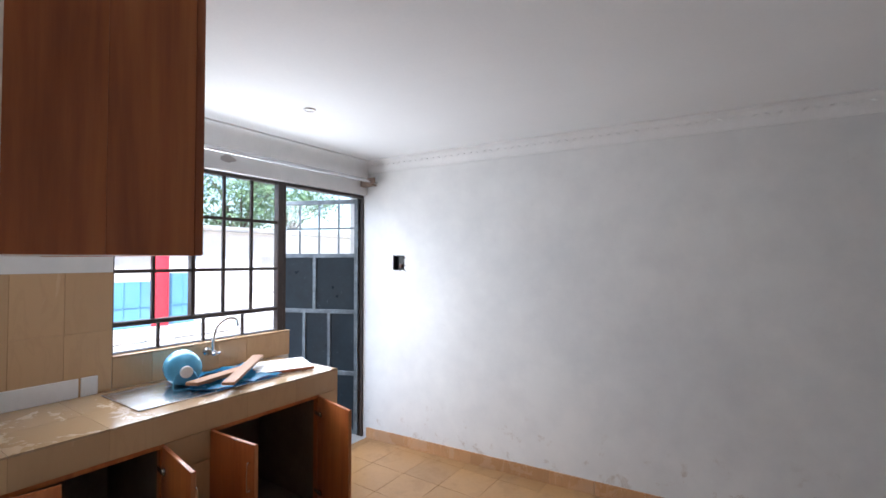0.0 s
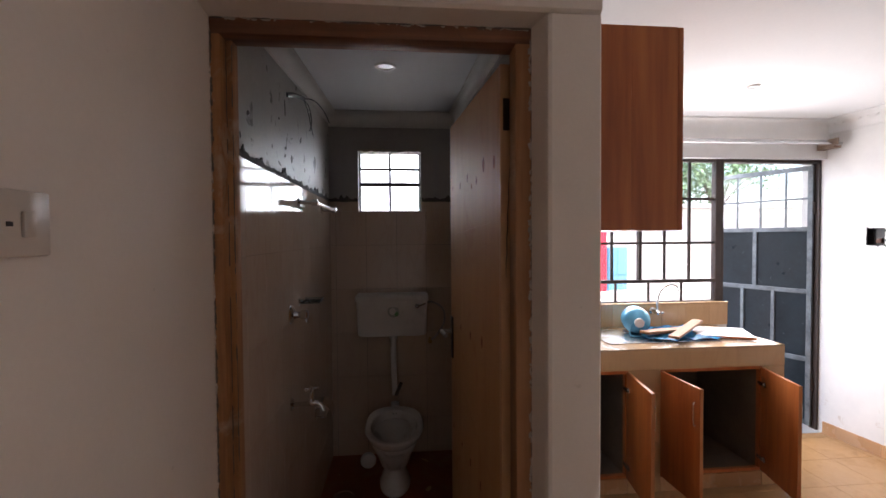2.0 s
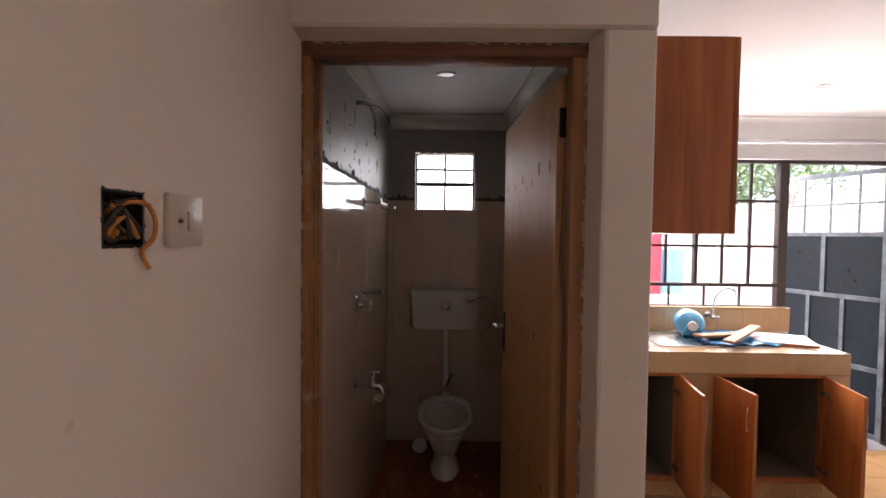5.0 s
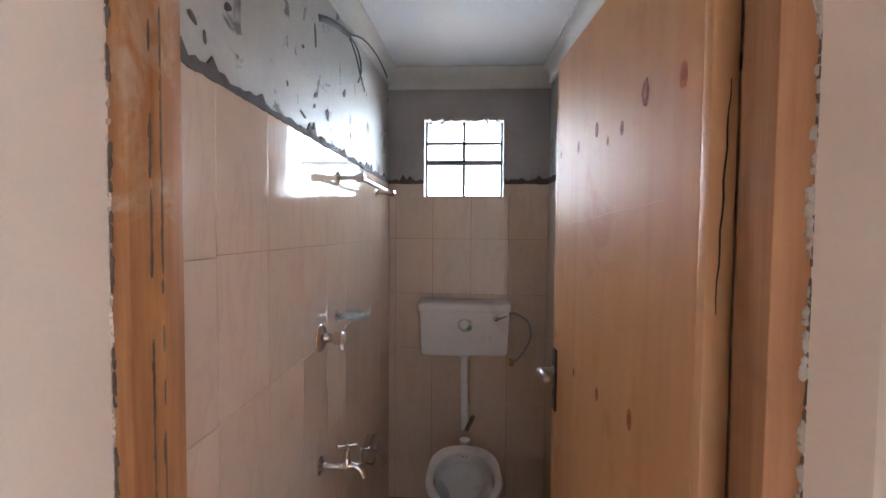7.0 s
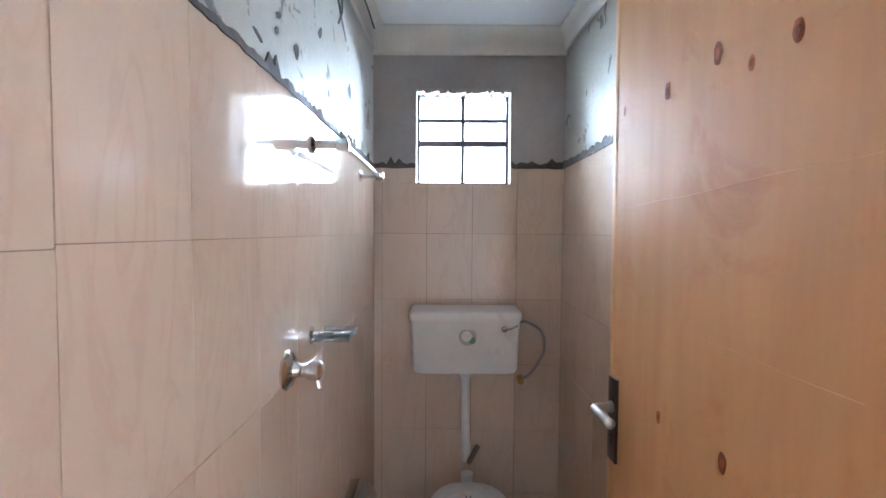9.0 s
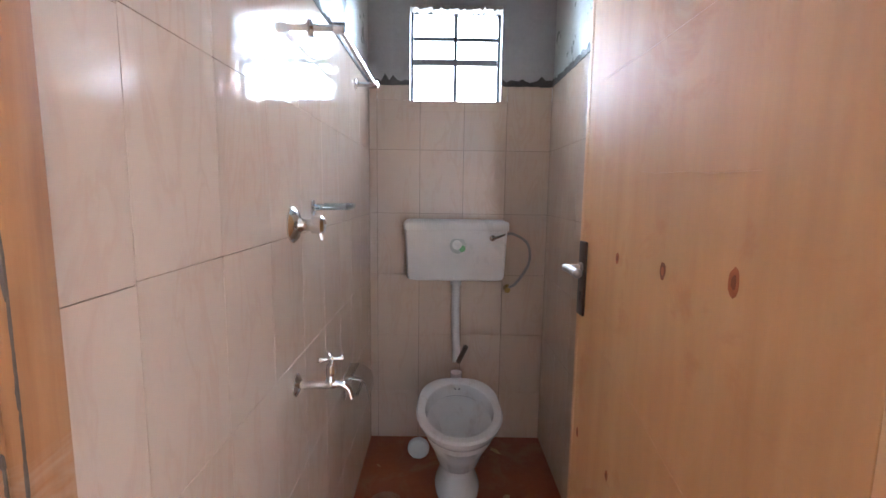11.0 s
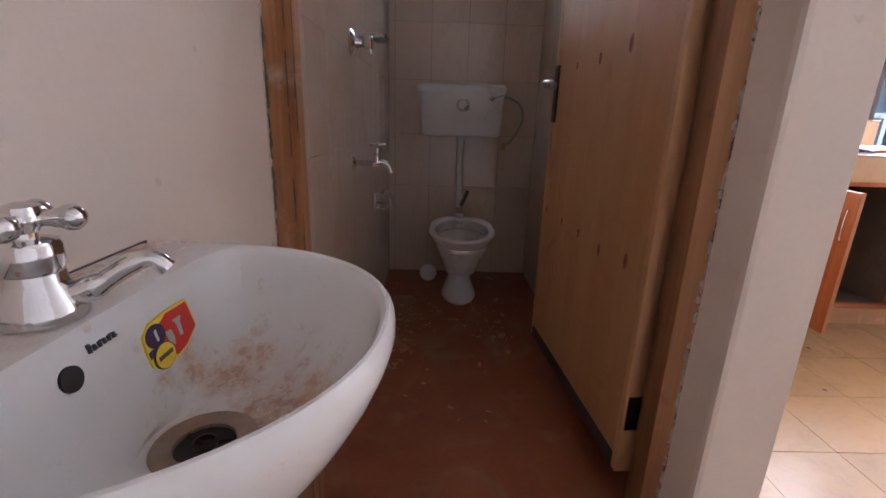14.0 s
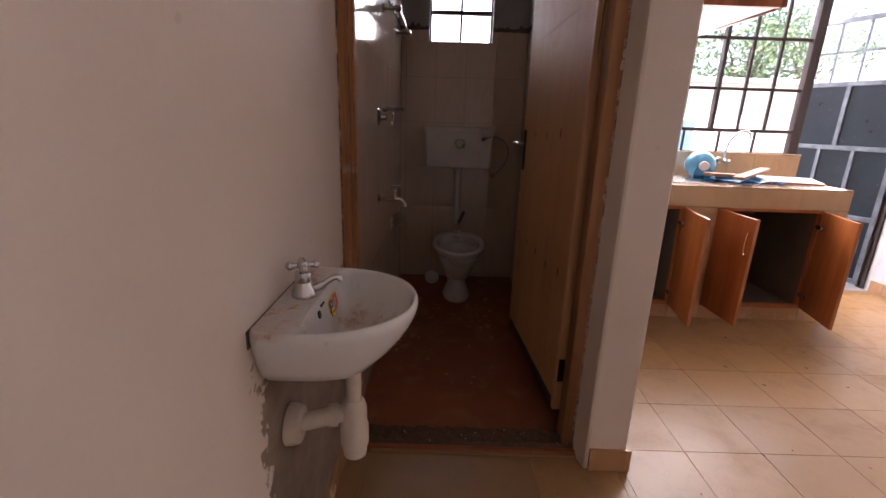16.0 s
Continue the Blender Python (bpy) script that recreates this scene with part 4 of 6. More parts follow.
ring_faces(b, [[(x, y - w, z), (x + 0.0006, y - w, z), (x + 0.0006, y + w, z), (x, y + w, z)] for k, (x, y, z) in enumerate(pts) for w in (0.0004 + 0.0011 * math.sin(math.pi * (k + 0.3) / 15),)])
part("split", b, BLACK, door, "long dark split in the edge strip", False)
# lock plate with lever
HX = -DW + 0.034
b = box_bm((HX - 0.021, -0.007, 0.972), (HX + 0.021, -0.0005, 1.166), 0.01, 3)
plate = part("handle_plate", b, BRONZE, door, "dark bronze long lock plate")
b = bmesh.new()
tube(b, curve_pts([(HX, -0.006, 1.098), (HX, -0.040, 1.098), (HX + 0.012, -0.054, 1.100), (HX + 0.045, -0.058, 1.103), (HX + 0.085, -0.053, 1.098)], 5), [0.0085] * 10 + [0.0095] * 6 + [0.0105] * 5, 12)
bmesh.ops.create_uvsphere(b, u_segments=12, v_segments=8, radius=0.012, matrix=Matrix.Translation((HX + 0.087, -0.053, 1.098)))
lathe(b, [(0.013, 0.0), (0.013, 0.006), (0.009, 0.008)], Matrix.Translation((HX, -0.0065, 1.098)) @ Matrix.Rotation(radians(90), 4, "X"), 16)
part("lever", b, plain("worn_nickel", (0.34, 0.31, 0.29), 0.3, 1.0, 0.3), plate, "worn chrome lever handle")
b = bmesh.new()
tube(b, [(HX, -0.0072, 1.03), (HX, -0.0085, 1.03)], 0.006, 10)
box(b, (HX - 0.0025, -0.0085, 1.012), (HX + 0.0025, -0.0072, 1.03))
part("keyhole", b, BLACK, plate)


def knot(x, z, w, h, mat, seed):
    rnd = random.Random(seed)
    pts = [(x + w * math.cos(t) * rnd.uniform(0.85, 1.12), z + h * math.sin(t) * rnd.uniform(0.85, 1.12)) for t in (6.283 * q / 12 for q in range(12))]
    b = bmesh.new()
    ring_faces(b, [[(u, 0.0005, v) for u, v in pts], [(u, -0.0006, v) for u, v in pts]])
    part("knot", b, mat, door, "reddish pine knot", False)
    b = bmesh.new()
    ring_faces(b, [[(x + (u - x) * 0.5, -0.0004, z + (v - z) * 0.5) for u, v in pts], [(x + (u - x) * 0.45, -0.0011, z + (v - z) * 0.45) for u, v in pts]])
    part("knot", b, KNOT_DARK if mat is KNOT else KNOT, door, "", False)


for i, (x, z, s) in enumerate(KNOTS):
    knot(x, z, 0.0085 * s, 0.017 * s, KNOT if i % 4 else KNOT_DARK, 50 + i)

for i, (x0, z0, x1, z1) in enumerate(((-0.70, 1.55, -0.12, 1.585), (-0.62, 0.92, -0.30, 0.79), (-0.50, 1.33, -0.20, 1.318))):
    pts = [(x0 + (x1 - x0) * k / 6, -0.0002, z0 + (z1 - z0) * k / 6 + 0.002 * math.sin(k * 2.1 + i)) for k in range(7)]
    part("scratch", tube(bmesh.new(), pts, 0.0007, 5), DOOR_EDGE, door, "", False)

# ---- toilet fittings ----
wc = thing("toilet_pan", pose(-2.228, -0.158, TF), "white ceramic toilet pan without a seat", "toilet")


def oval(cx, a, bk, fr, z, k=36, sq=2.0, deck=0.0):
    """Oval ring: half width a, reaching bk behind and fr ahead (along +x) of cx."""
    out = []
    for i in range(k):
        t = 2 * math.pi * i / k
        c, s = math.cos(t), math.sin(t)
        rx = fr if c > 0 else bk
        e = 2 / sq if c > 0 else 2 / (sq + deck)
        out.append((cx + math.copysign(abs(c) ** e, c) * rx, math.copysign(abs(s) ** e, s) * a * (1 - 0.16 * deck * c * c * (c < 0)), z))
    return out


b = bmesh.new()
ring_faces(b, [oval(0.03, 0.094, 0.17, 0.175, 0.0), oval(0.03, 0.096, 0.175, 0.178, 0.012), oval(0.03, 0.088, 0.17, 0.162, 0.03), oval(0.025, 0.066, 0.16, 0.115, 0.09), oval(0.03, 0.057, 0.16, 0.090, 0.145),
               oval(0.05, 0.063, 0.18, 0.098, 0.20), oval(0.08, 0.090, 0.21, 0.150, 0.26), oval(0.11, 0.130, 0.25, 0.208, 0.32), oval(0.13, 0.156, 0.285, 0.238, 0.355, deck=1.0), oval(0.13, 0.169, 0.295, 0.259, 0.378, deck=1.4),
               oval(0.13, 0.174, 0.297, 0.264, 0.392, deck=1.6), oval(0.13, 0.168, 0.29, 0.257, 0.402, deck=1.6), oval(0.13, 0.146, 0.242, 0.230, 0.403), oval(0.13, 0.138, 0.230, 0.218, 0.398), oval(0.13, 0.135, 0.227, 0.213, 0.388), oval(0.13, 0.132, 0.224, 0.209, 0.348), oval(0.13, 0.142, 0.236, 0.220, 0.340),
               oval(0.13, 0.141, 0.232, 0.22, 0.325), oval(0.11, 0.112, 0.17, 0.165, 0.25), oval(0.10, 0.085, 0.12, 0.12, 0.17), oval(0.09, 0.05, 0.07, 0.07, 0.15)])
part("pan", b, WC_W, wc)
b = bmesh.new()
ring_faces(b, [oval(0.10, 0.087, 0.123, 0.123, 0.175), oval(0.10, 0.086, 0.122, 0.122, 0.1755)])
part("water", b, plain("standing_water", (0.07, 0.062, 0.055), 0.03), wc, "still dark water")
b = bmesh.new()
tube(b, curve_pts([(-0.16, 0, 0.30), (-0.21, 0, 0.30), (-0.235, 0, 0.33), (-0.235, 0, 0.40)], 4), 0.028, 14)
part("inlet_spigot", b, WC_W, wc)
b = bmesh.new()
for q in (-0.012, 0.012):
    lathe(b, [(0.006, 0), (0.006, 0.002)], Matrix.Translation((-0.0965, q, 0.376)) @ Matrix.Rotation(radians(90), 4, "Y"), 8)
part("flush_hole", b, BLACK, wc)
# soil pipe cap standing beside
b = bmesh.new()
tube(b, [(-0.21, -0.177, 0.05), (-0.16, -0.177, 0.05)], 0.026, 24)
lathe(b, [(0.046, 0.0), (0.051, 0.005), (0.051, 0.02), (0.046, 0.027), (0.010, 0.030)], Matrix.Translation((-0.165, -0.177, 0.053)) @ Matrix.Rotation(radians(90), 4, "Y"), 24)
part("waste_pipe_cap", b, PLASTIC_W, wc, "round white plastic pipe cap")

cis = thing("cistern", pose(XW + 0.009, -0.171, 0.877), "white plastic wall-hung toilet cistern", "cistern")
b = bmesh.new()
ring_faces(b, [[(x, y, z) for x, y in ((0, -w), (d - 0.03, -w), (d - 0.008, -w + 0.01), (d, -w + 0.035), (d, w - 0.035), (d - 0.008, w - 0.01), (d - 0.03, w), (0, w))]
               for z, d, w in ((0.0, 0.135, 0.205), (0.006, 0.150, 0.222), (0.02, 0.156, 0.228), (0.235, 0.168, 0.236))])
part("tank", b, PLASTIC_W, cis)
b = bmesh.new()
ring_faces(b, [[(x, y, z) for x, y in ((0, -w), (d - 0.03, -w), (d - 0.008, -w + 0.01), (d, -w + 0.035), (d, w - 0.035), (d - 0.008, w - 0.01), (d - 0.03, w), (0, w))]
               for z, d, w in ((0.236, 0.172, 0.240), (0.243, 0.175, 0.243), (0.268, 0.175, 0.243), (0.276, 0.170, 0.238), (0.280, 0.16, 0.228))])
part("lid", b, PLASTIC_W, cis)
M = Matrix.Translation((0.164, 0.008, 0.17)) @ Matrix.Rotation(radians(87), 4, "Y")
part("badge", lathe(bmesh.new(), [(0.038, -0.003), (0.038, 0.003), (0.036, 0.0036)], M, 28), GREY_PRINT, cis, "round grey and green maker's sticker")
b = bmesh.new()
lathe(b, [(0.015, 0.0), (0.015, 0.0052)], Matrix.Translation((0.164, 0.028, 0.155)) @ Matrix.Rotation(radians(87), 4, "Y"), 14)
part("badge_print", b, GREEN_PRINT, cis, "green leaf mark")
part("badge_print", lathe(bmesh.new(), [(0.022, 0.0), (0.022, 0.0046)], Matrix.Translation((0.164, 0.004, 0.172)) @ Matrix.Rotation(radians(87), 4, "Y"), 18), PLASTIC_W, cis)
b = bmesh.new()
lathe(b, [(0.014, 0), (0.014, 0.008), (0.008, 0.012)], Matrix.Translation((0.166, 0.165, 0.205)) @ Matrix.Rotation(radians(87), 4, "Y"), 14)
tube(b, [(0.178, 0.165, 0.205), (0.184, 0.19, 0.212), (0.186, 0.222, 0.226)], [0.007, 0.006, 0.004], 8)
part("flush_lever", b, CHROME, cis, "small chrome flush lever")
b = bmesh.new()
tube(b, curve_pts([(0.07, 0.236, 0.215), (0.07, 0.28, 0.215), (0.07, 0.345, 0.17), (0.07, 0.355, 0.08), (0.06, 0.30, -0.02), (0.04, 0.262, -0.052)], 6), 0.0065, 8)
part("supply_hose", b, mottled("braided_hose", (0.22, 0.20, 0.19), (0.40, 0.37, 0.35), 0.4, 60, 300, 0.5, 0.5), cis, "braided grey supply hose")
b = bmesh.new()
tube(b, [(0.0, 0.258, -0.06), (0.055, 0.258, -0.06)], 0.014, 12)
tube(b, [(0.035, 0.258, -0.075), (0.035, 0.258, -0.035)], 0.009, 10)
part("stop_valve", b, BRASS, cis, "brass stop valve")
b = bmesh.new()
tube(b, curve_pts([(0.075, 0.005, 0.0), (0.075, 0.005, -0.05), (0.076, 0.006, -0.24), (0.08, 0.012, -0.36), (0.10, 0.012, -0.41)], 5), 0.019, 16)
tube(b, [(0.075, 0.005, 0.0), (0.075, 0.005, -0.03)], 0.026, 16)
part("flush_pipe", b, PLASTIC_W, cis, "white plastic flush pipe")
b = bmesh.new()
tube(b, [(0.12, 0.022, -0.40), (0.16, 0.055, -0.31)], 0.012, 10)
part("pipe_stub", b, plain("dull_pipe_metal", (0.24, 0.20, 0.17), 0.45, 0.8, 0.3), cis, "dull metal pipe stub")

# shower valve with a soap dish behind it
valve = thing("shower_valve", pose(-1.432, YL + 0.009, 1.205), "chrome concealed shower stop valve on tiled wall", "shower valve")
RY = Matrix.Rotation(radians(-90), 4, "X")
part("escutcheon", lathe(bmesh.new(), [(0.042, 0.0), (0.042, 0.004), (0.034, 0.012), (0.018, 0.018), (0.014, 0.03), (0.014, 0.045)], RY, 28), CHROME, valve)
b = lathe(bmesh.new(), [(0.012, 0.045), (0.02, 0.047), (0.021, 0.07), (0.016, 0.076), (0.006, 0.078)], RY, 20)
tube(b, [(0, 0.062, -0.006), (0.006, 0.07, -0.035)], [0.009, 0.005], 8)
part("valve_handle", b, CHROME, valve)
dish = thing("soap_dish", pose(-1.60, YL + 0.009, 1.24), "clear glass soap dish on chrome bracket", "soap dish")
b = box_bm((-0.055, 0.018, -0.004), (0.055, 0.105, 0.001), 0.002)
for lo, hi in (((-0.055, 0.102, 0.001), (0.055, 0.106, 0.012)), ((-0.055, 0.018, 0.001), (-0.051, 0.102, 0.012)), ((0.051, 0.018, 0.001), (0.055, 0.102, 0.012))):
    box(b, lo, hi, 0.001, 1)
g = part("dish", b, SOAP_GLASS, dish, "clear glass tray")
b = lathe(bmesh.new(), [(0.022, 0.0), (0.022, 0.004), (0.01, 0.008), (0.008, 0.022)], RY, 20)
part("bracket", b, CHROME, dish)

bib = thing("bib_tap", pose(-1.425, YL + 0.009, 0.815), "chrome bib tap with cross handle on tiled wall", "tap")
part("flange", lathe(bmesh.new(), [(0.028, 0.0), (0.028, 0.004), (0.014, 0.012)], RY, 24), CHROME, bib)
b = tube(bmesh.new(), [(0, 0.008, 0), (0, 0.075, 0)], 0.010, 14)
tube(b, curve_pts([(0, 0.07, 0.002), (0, 0.10, 0.004), (0, 0.125, -0.006), (0, 0.135, -0.032)], 5), [0.012] * 5 + [0.010] * 5 + [0.009] * 6, 12)
lathe(b, [(0.012, -0.006), (0.014, 0.008), (0.010, 0.022), (0.013, 0.028), (0.011, 0.048), (0.006, 0.052)], Matrix.Translation((0, 0.085, 0.004)), 16)
part("tap_body", b, CHROME, bib)


def cross_handle(b, c, r, ball):
    for a in (0.4, 0.4 + math.pi / 2):
        d = Vector((math.cos(a), math.sin(a), 0))
        c = Vector(c)
        tube(b, [c - d * r, c - d * r * 0.45, c, c + d * r * 0.45, c + d * r], [ball, ball * 0.55, ball * 0.9, ball * 0.55, ball], 10)
        for s in (-1, 1):
            bmesh.ops.create_uvsphere(b, u_segments=10, v_segments=8, radius=ball * 1.05, matrix=Matrix.Translation(c + d * r * s))
    lathe(b, [(ball * 0.9, -ball), (ball * 1.5, 0), (ball * 1.2, ball), (ball * 0.4, ball * 1.3)], Matrix.Translation(c), 14)
    return b


part("cross_handle", cross_handle(bmesh.new(), (0, 0.085, 0.066), 0.026, 0.006), CHROME, bib)

roll = thing("paper_holder", pose(-2.00, YL + 0.009, 0.545), "chrome toilet paper holder on tiled wall", "paper holder")
b = box_bm((-0.065, 0.0, -0.02), (0.065, 0.005, 0.075), 0.004)
arc = [(0.005, 0.072), (0.035, 0.075), (0.062, 0.066), (0.082, 0.046), (0.092, 0.018), (0.094, -0.012)]
ring_faces(b, [[(x, u, w) for u, w in arc] + [(x, u - 0.002, w - 0.003) for u, w in reversed(arc)] for x in (-0.062, 0.062)])
tube(b, [(-0.062, 0.05, 0.0), (0.062, 0.05, 0.0)], 0.006, 10)
for x in (-0.06, 0.06):
    tube(b, [(x, 0.004, 0.01), (x, 0.05, 0.0)], 0.004, 8)
part("holder", b, CHROME, roll)

rail = thing("towel_rail", pose(-1.61, YL + 0.009, 1.706), "chrome towel rail on two brackets", "towel rail")
for x in (0.0, -0.61):
    b = lathe(bmesh.new(), [(0.022, 0.0), (0.022, 0.006), (0.010, 0.012), (0.009, 0.06), (0.015, 0.064), (0.015, 0.092), (0.006, 0.095)], Matrix.Translation((x, 0, 0)) @ RY, 18)
    part("bracket", b, CHROME, rail)
part("rail_bar", tube(bmesh.new(), [(0.012, 0.078, 0), (-0.622, 0.078, 0)], 0.0095, 14), CHROME, rail)

cable = thing("loose_cable", pose(0, 0, 0), "loose black cable ends hanging from cement wall", "cable")
part("cable", tube(bmesh.new(), curve_pts([(-1.44, -0.596, 2.155), (-1.50, -0.588, 2.175), (-1.60, -0.584, 2.20), (-1.70, -0.576, 2.218)], 5), 0.011, 8), BLACK, cable)
for pts in ([(-1.69, -0.577, 2.217), (-1.76, -0.570, 2.18), (-1.86, -0.574, 2.13), (-1.96, -0.582, 2.10)], [(-1.69, -0.576, 2.217), (-1.80, -0.545, 2.24), (-1.96, -0.525, 2.235), (-2.10, -0.515, 2.205)], [(-1.69, -0.577, 2.216), (-1.78, -0.566, 2.20), (-1.83, -0.564, 2.14), (-1.80, -0.568, 2.085)]):
    part("wire", tube(bmesh.new(), curve_pts(pts, 5), 0.0032, 6), BLACK, cable)


def gouge(x, z, w, h, lean, seed):
    """A shallow dark nick left in the cement by the trowel."""
    rnd = random.Random(seed)
    b = bmesh.new()
    m = Matrix.Translation((x, YL + 0.0045, z)) @ Matrix.Rotation(lean, 4, "Y")
    ring = [(w * math.cos(t) * rnd.uniform(0.6, 1.1), h * math.sin(t) * rnd.uniform(0.7, 1.1)) for t in (6.283 * k / 11 for k in range(11))]
    ring_faces(b, [[m @ Vector((u, 0.0, v)) for u, v in ring], [m @ Vector((u * 0.8, 0.002, v * 0.8)) for u, v in ring]])
    part("nick", b, ADHESIVE, PLASTER_LEFT, "", False)


for i, (x, z, w, h, lean) in enumerate(NICKS):
    gouge(x, z, w, h, lean, 200 + i)


def downlight(name, x, y, r, label, z=H, tilt=0.0):
    t = thing(name, pose(x, y, z, 0, tilt), label, "ceiling light", "recessed ceiling lights")
    part("rim", lathe(bmesh.new(), [(r * 0.72, -0.001), (r * 0.75, -0.006), (r * 0.92, -0.008), (r, -0.0005)], None, 28, False, False), PLASTIC_W, t)
    part("lens", lathe(bmesh.new(), [(r * 0.71, -0.0005), (r * 0.71, -0.0025)], None, 24), LAMP_LENS, t, "pale unlit lens")


downlight("ceiling_light", -1.52, -0.173, 0.052, "small round white recessed ceiling light, unlit", tc(-1.52), math.degrees(math.atan((TC0 - TC1) / (XD0 - XW))))
downlight("ceiling_light", -1.87, 1.93, 0.035, "small round white recessed ceiling light, unlit")

# ---- wash basin ----
BZ = 0.839
basin = thing("wash_basin", pose(BAS_X, YL, BZ), "small white wall-hung basin with rusty dirt", "wash basin")
BA, BP = BAS_A, BAS_P


def d_edge(phi, a, p, cy, y0):
    """Distance from (0, cy) to a D-shaped outline with its straight back at y0."""
    c, s = math.cos(phi), math.sin(phi)
    lo_, hi_ = 0.0, 1.0
    for _ in range(40):
        m_ = (lo_ + hi_) / 2
        x, y = m_ * c, cy + m_ * s
        k0 = 0.25 * p
        inside = y > y0 and (abs(x) / a) ** 2.2 + (max(0, y - k0) / (p - k0)) ** 2.0 < 1
        lo_, hi_ = (m_, hi_) if inside else (lo_, m_)
    return lo_


CY = BP * 0.54
NB = 56
PH = [2 * math.pi * (i + 0.5) / NB for i in range(NB)]


def d_ring(sx, z, sy=None):
    """The outline drawn in by sx along the wall and by sy at the front; its back stays at the wall."""
    out = []
    for f in PH:
        d = d_edge(f, BA, BP, CY, 0.0)
        c, q = math.cos(f) * d * sx, math.sin(f) * d
        out.append((c, CY + q * (sx if sy is None else sy) if q > 0 else CY + q * (0.995 if z < -0.003 else 1.0), z))
    return out


DX, DY = 0.004, -0.010     # the drain sits off the middle


def e_ring(rx, ry, z, cy=0.0, q=2.3):
    out = []
    for f in PH:
        c, s = math.cos(f), math.sin(f)
        k = (abs(c / rx) ** q + abs(s / ry) ** q) ** (-1 / q)
        out.append((DX + c * k, CY + cy + s * k, z))
    return out


def in_ring(f, z, back, p=7.0):
    """Inner ring: the outline shrunk by f, held off the wall by the tap ledge."""
    out = []
    for a in PH:
        s = math.sin(a)
        d0 = d_edge(a, BA, BP, CY, 0.0) * f
        if s < 0:
            d0 = (d0 ** -p + ((CY - back) / -s) ** -p) ** (-1 / p)
        out.append((math.cos(a) * d0, CY + s * d0, z))
    return out


b = bmesh.new()
RX, RYB = BA * 0.89, BP * 0.385
ring_faces(b, [d_ring(0.40, -0.122, 0.10), d_ring(0.66, -0.119, 0.30), d_ring(0.80, -0.108, 0.48), d_ring(0.87, -0.085, 0.68), d_ring(0.92, -0.060, 0.84), d_ring(0.965, -0.038, 0.935), d_ring(0.990, -0.022, 0.985), d_ring(1.0, -0.013), d_ring(0.996, -0.006), d_ring(0.984, -0.001), d_ring(0.965, 0.0015), d_ring(0.945, 0.0015),
               in_ring(0.925, -0.001, 0.078), in_ring(0.905, -0.007, 0.082), in_ring(0.88, -0.020, 0.085), in_ring(0.81, -0.046, 0.091), in_ring(0.68, -0.072, 0.096), in_ring(0.46, -0.092, 0.104),
               e_ring(0.050, 0.042, -0.0995, DY, 2), e_ring(0.036, 0.036, -0.101, DY, 2), e_ring(0.030, 0.030, -0.104, DY, 2)])
part("bowl", b, BASIN_W, basin)
# A thin dark strip draws the joint of basin and wall.
part("wall_joint", box_bm((-0.178, 0.0003, -0.030), (0.180, 0.0022, 0.0028)), DARK_FLAKE, basin, "dark joint strip at the wall", False)
DM = Matrix.Translation((DX, CY + DY, -0.1))
part("drain_flange", lathe(bmesh.new(), [(0.021, -0.006), (0.022, 0.0), (0.034, 0.0015), (0.037, 0.0005), (0.036, -0.002)], DM, 28, False, False), mottled("rusty_steel", (0.30, 0.20, 0.13), (0.48, 0.40, 0.33), 0.4, 30, 90, 0.2, 0.7), basin, "rust-stained steel drain flange")
part("drain_hole", lathe(bmesh.new(), [(0.0215, -0.006), (0.0215, -0.003)], DM, 20), BLACK, basin, "black open drain")
b = bmesh.new()
lathe(b, [(0.008, -0.003), (0.0095, 0.001), (0.007, 0.002)], DM, 14, True, False)
for a in (0, 2.09, 4.19):
    tube(b, [(DX + math.cos(a) * 0.021, CY + DY + math.sin(a) * 0.021, -0.1035), (DX, CY + DY, -0.1025)], 0.0022, 6)
part("drain_cross", b, BRONZE, basin)
# the bowl's sloping back, for the overflow, the mark and the sticker
SL = math.atan2(0.05, 0.018)
BACKM = Matrix.Translation((0, 0.0888, -0.036)) @ Matrix.Rotation(radians(-79), 4, "X") @ Matrix.Diagonal((1, -1, 1, 1))
part("overflow", lathe(bmesh.new(), [(0.0085, -0.004), (0.0085, 0.0012), (0.0065, 0.0016)], BACKM @ Matrix.Translation((0.039, 0.011, 0.0005)), 18), BLACK, basin, "dark round overflow hole")
b = bmesh.new()
for i in range(6):
    box(b, (0.018 - 0.0045 * i, 0.0180, -0.001), (0.0200 - 0.0045 * i, 0.0222 + 0.0022 * (i == 0), 0.0012))
    box(b, (0.0165 - 0.0045 * i, 0.0215 - 0.0030 * (i % 2), -0.001), (0.018 - 0.0045 * i, 0.0225 - 0.0030 * (i % 2), 0.0012))
part("maker_mark", b, INK, basin, "small dark printed maker's mark", False, BACKM)


def flat_shape(pts, z0, z1):
    b = bmesh.new()
    ring_faces(b, [[(x, y, z) for x, y in pts] for z in (z0, z1)])
    return b


SM = BACKM @ Matrix.Translation((-0.042, -0.012, -0.0032)) @ Matrix.Diagonal((1.35, 1.12, 1, 1))
stk = part("sticker", flat_shape(((-0.034, 0.021), (-0.012, 0.0225), (0.004, 0.0215), (0.0125, 0.015), (0.0135, 0.003), (0.0125, -0.008), (0.004, -0.0155), (-0.009, -0.0145), (-0.022, -0.012), (-0.036, -0.003)), 0.003, 0.0050), YELLOW, basin, "red, yellow and purple paper sticker", False, SM)
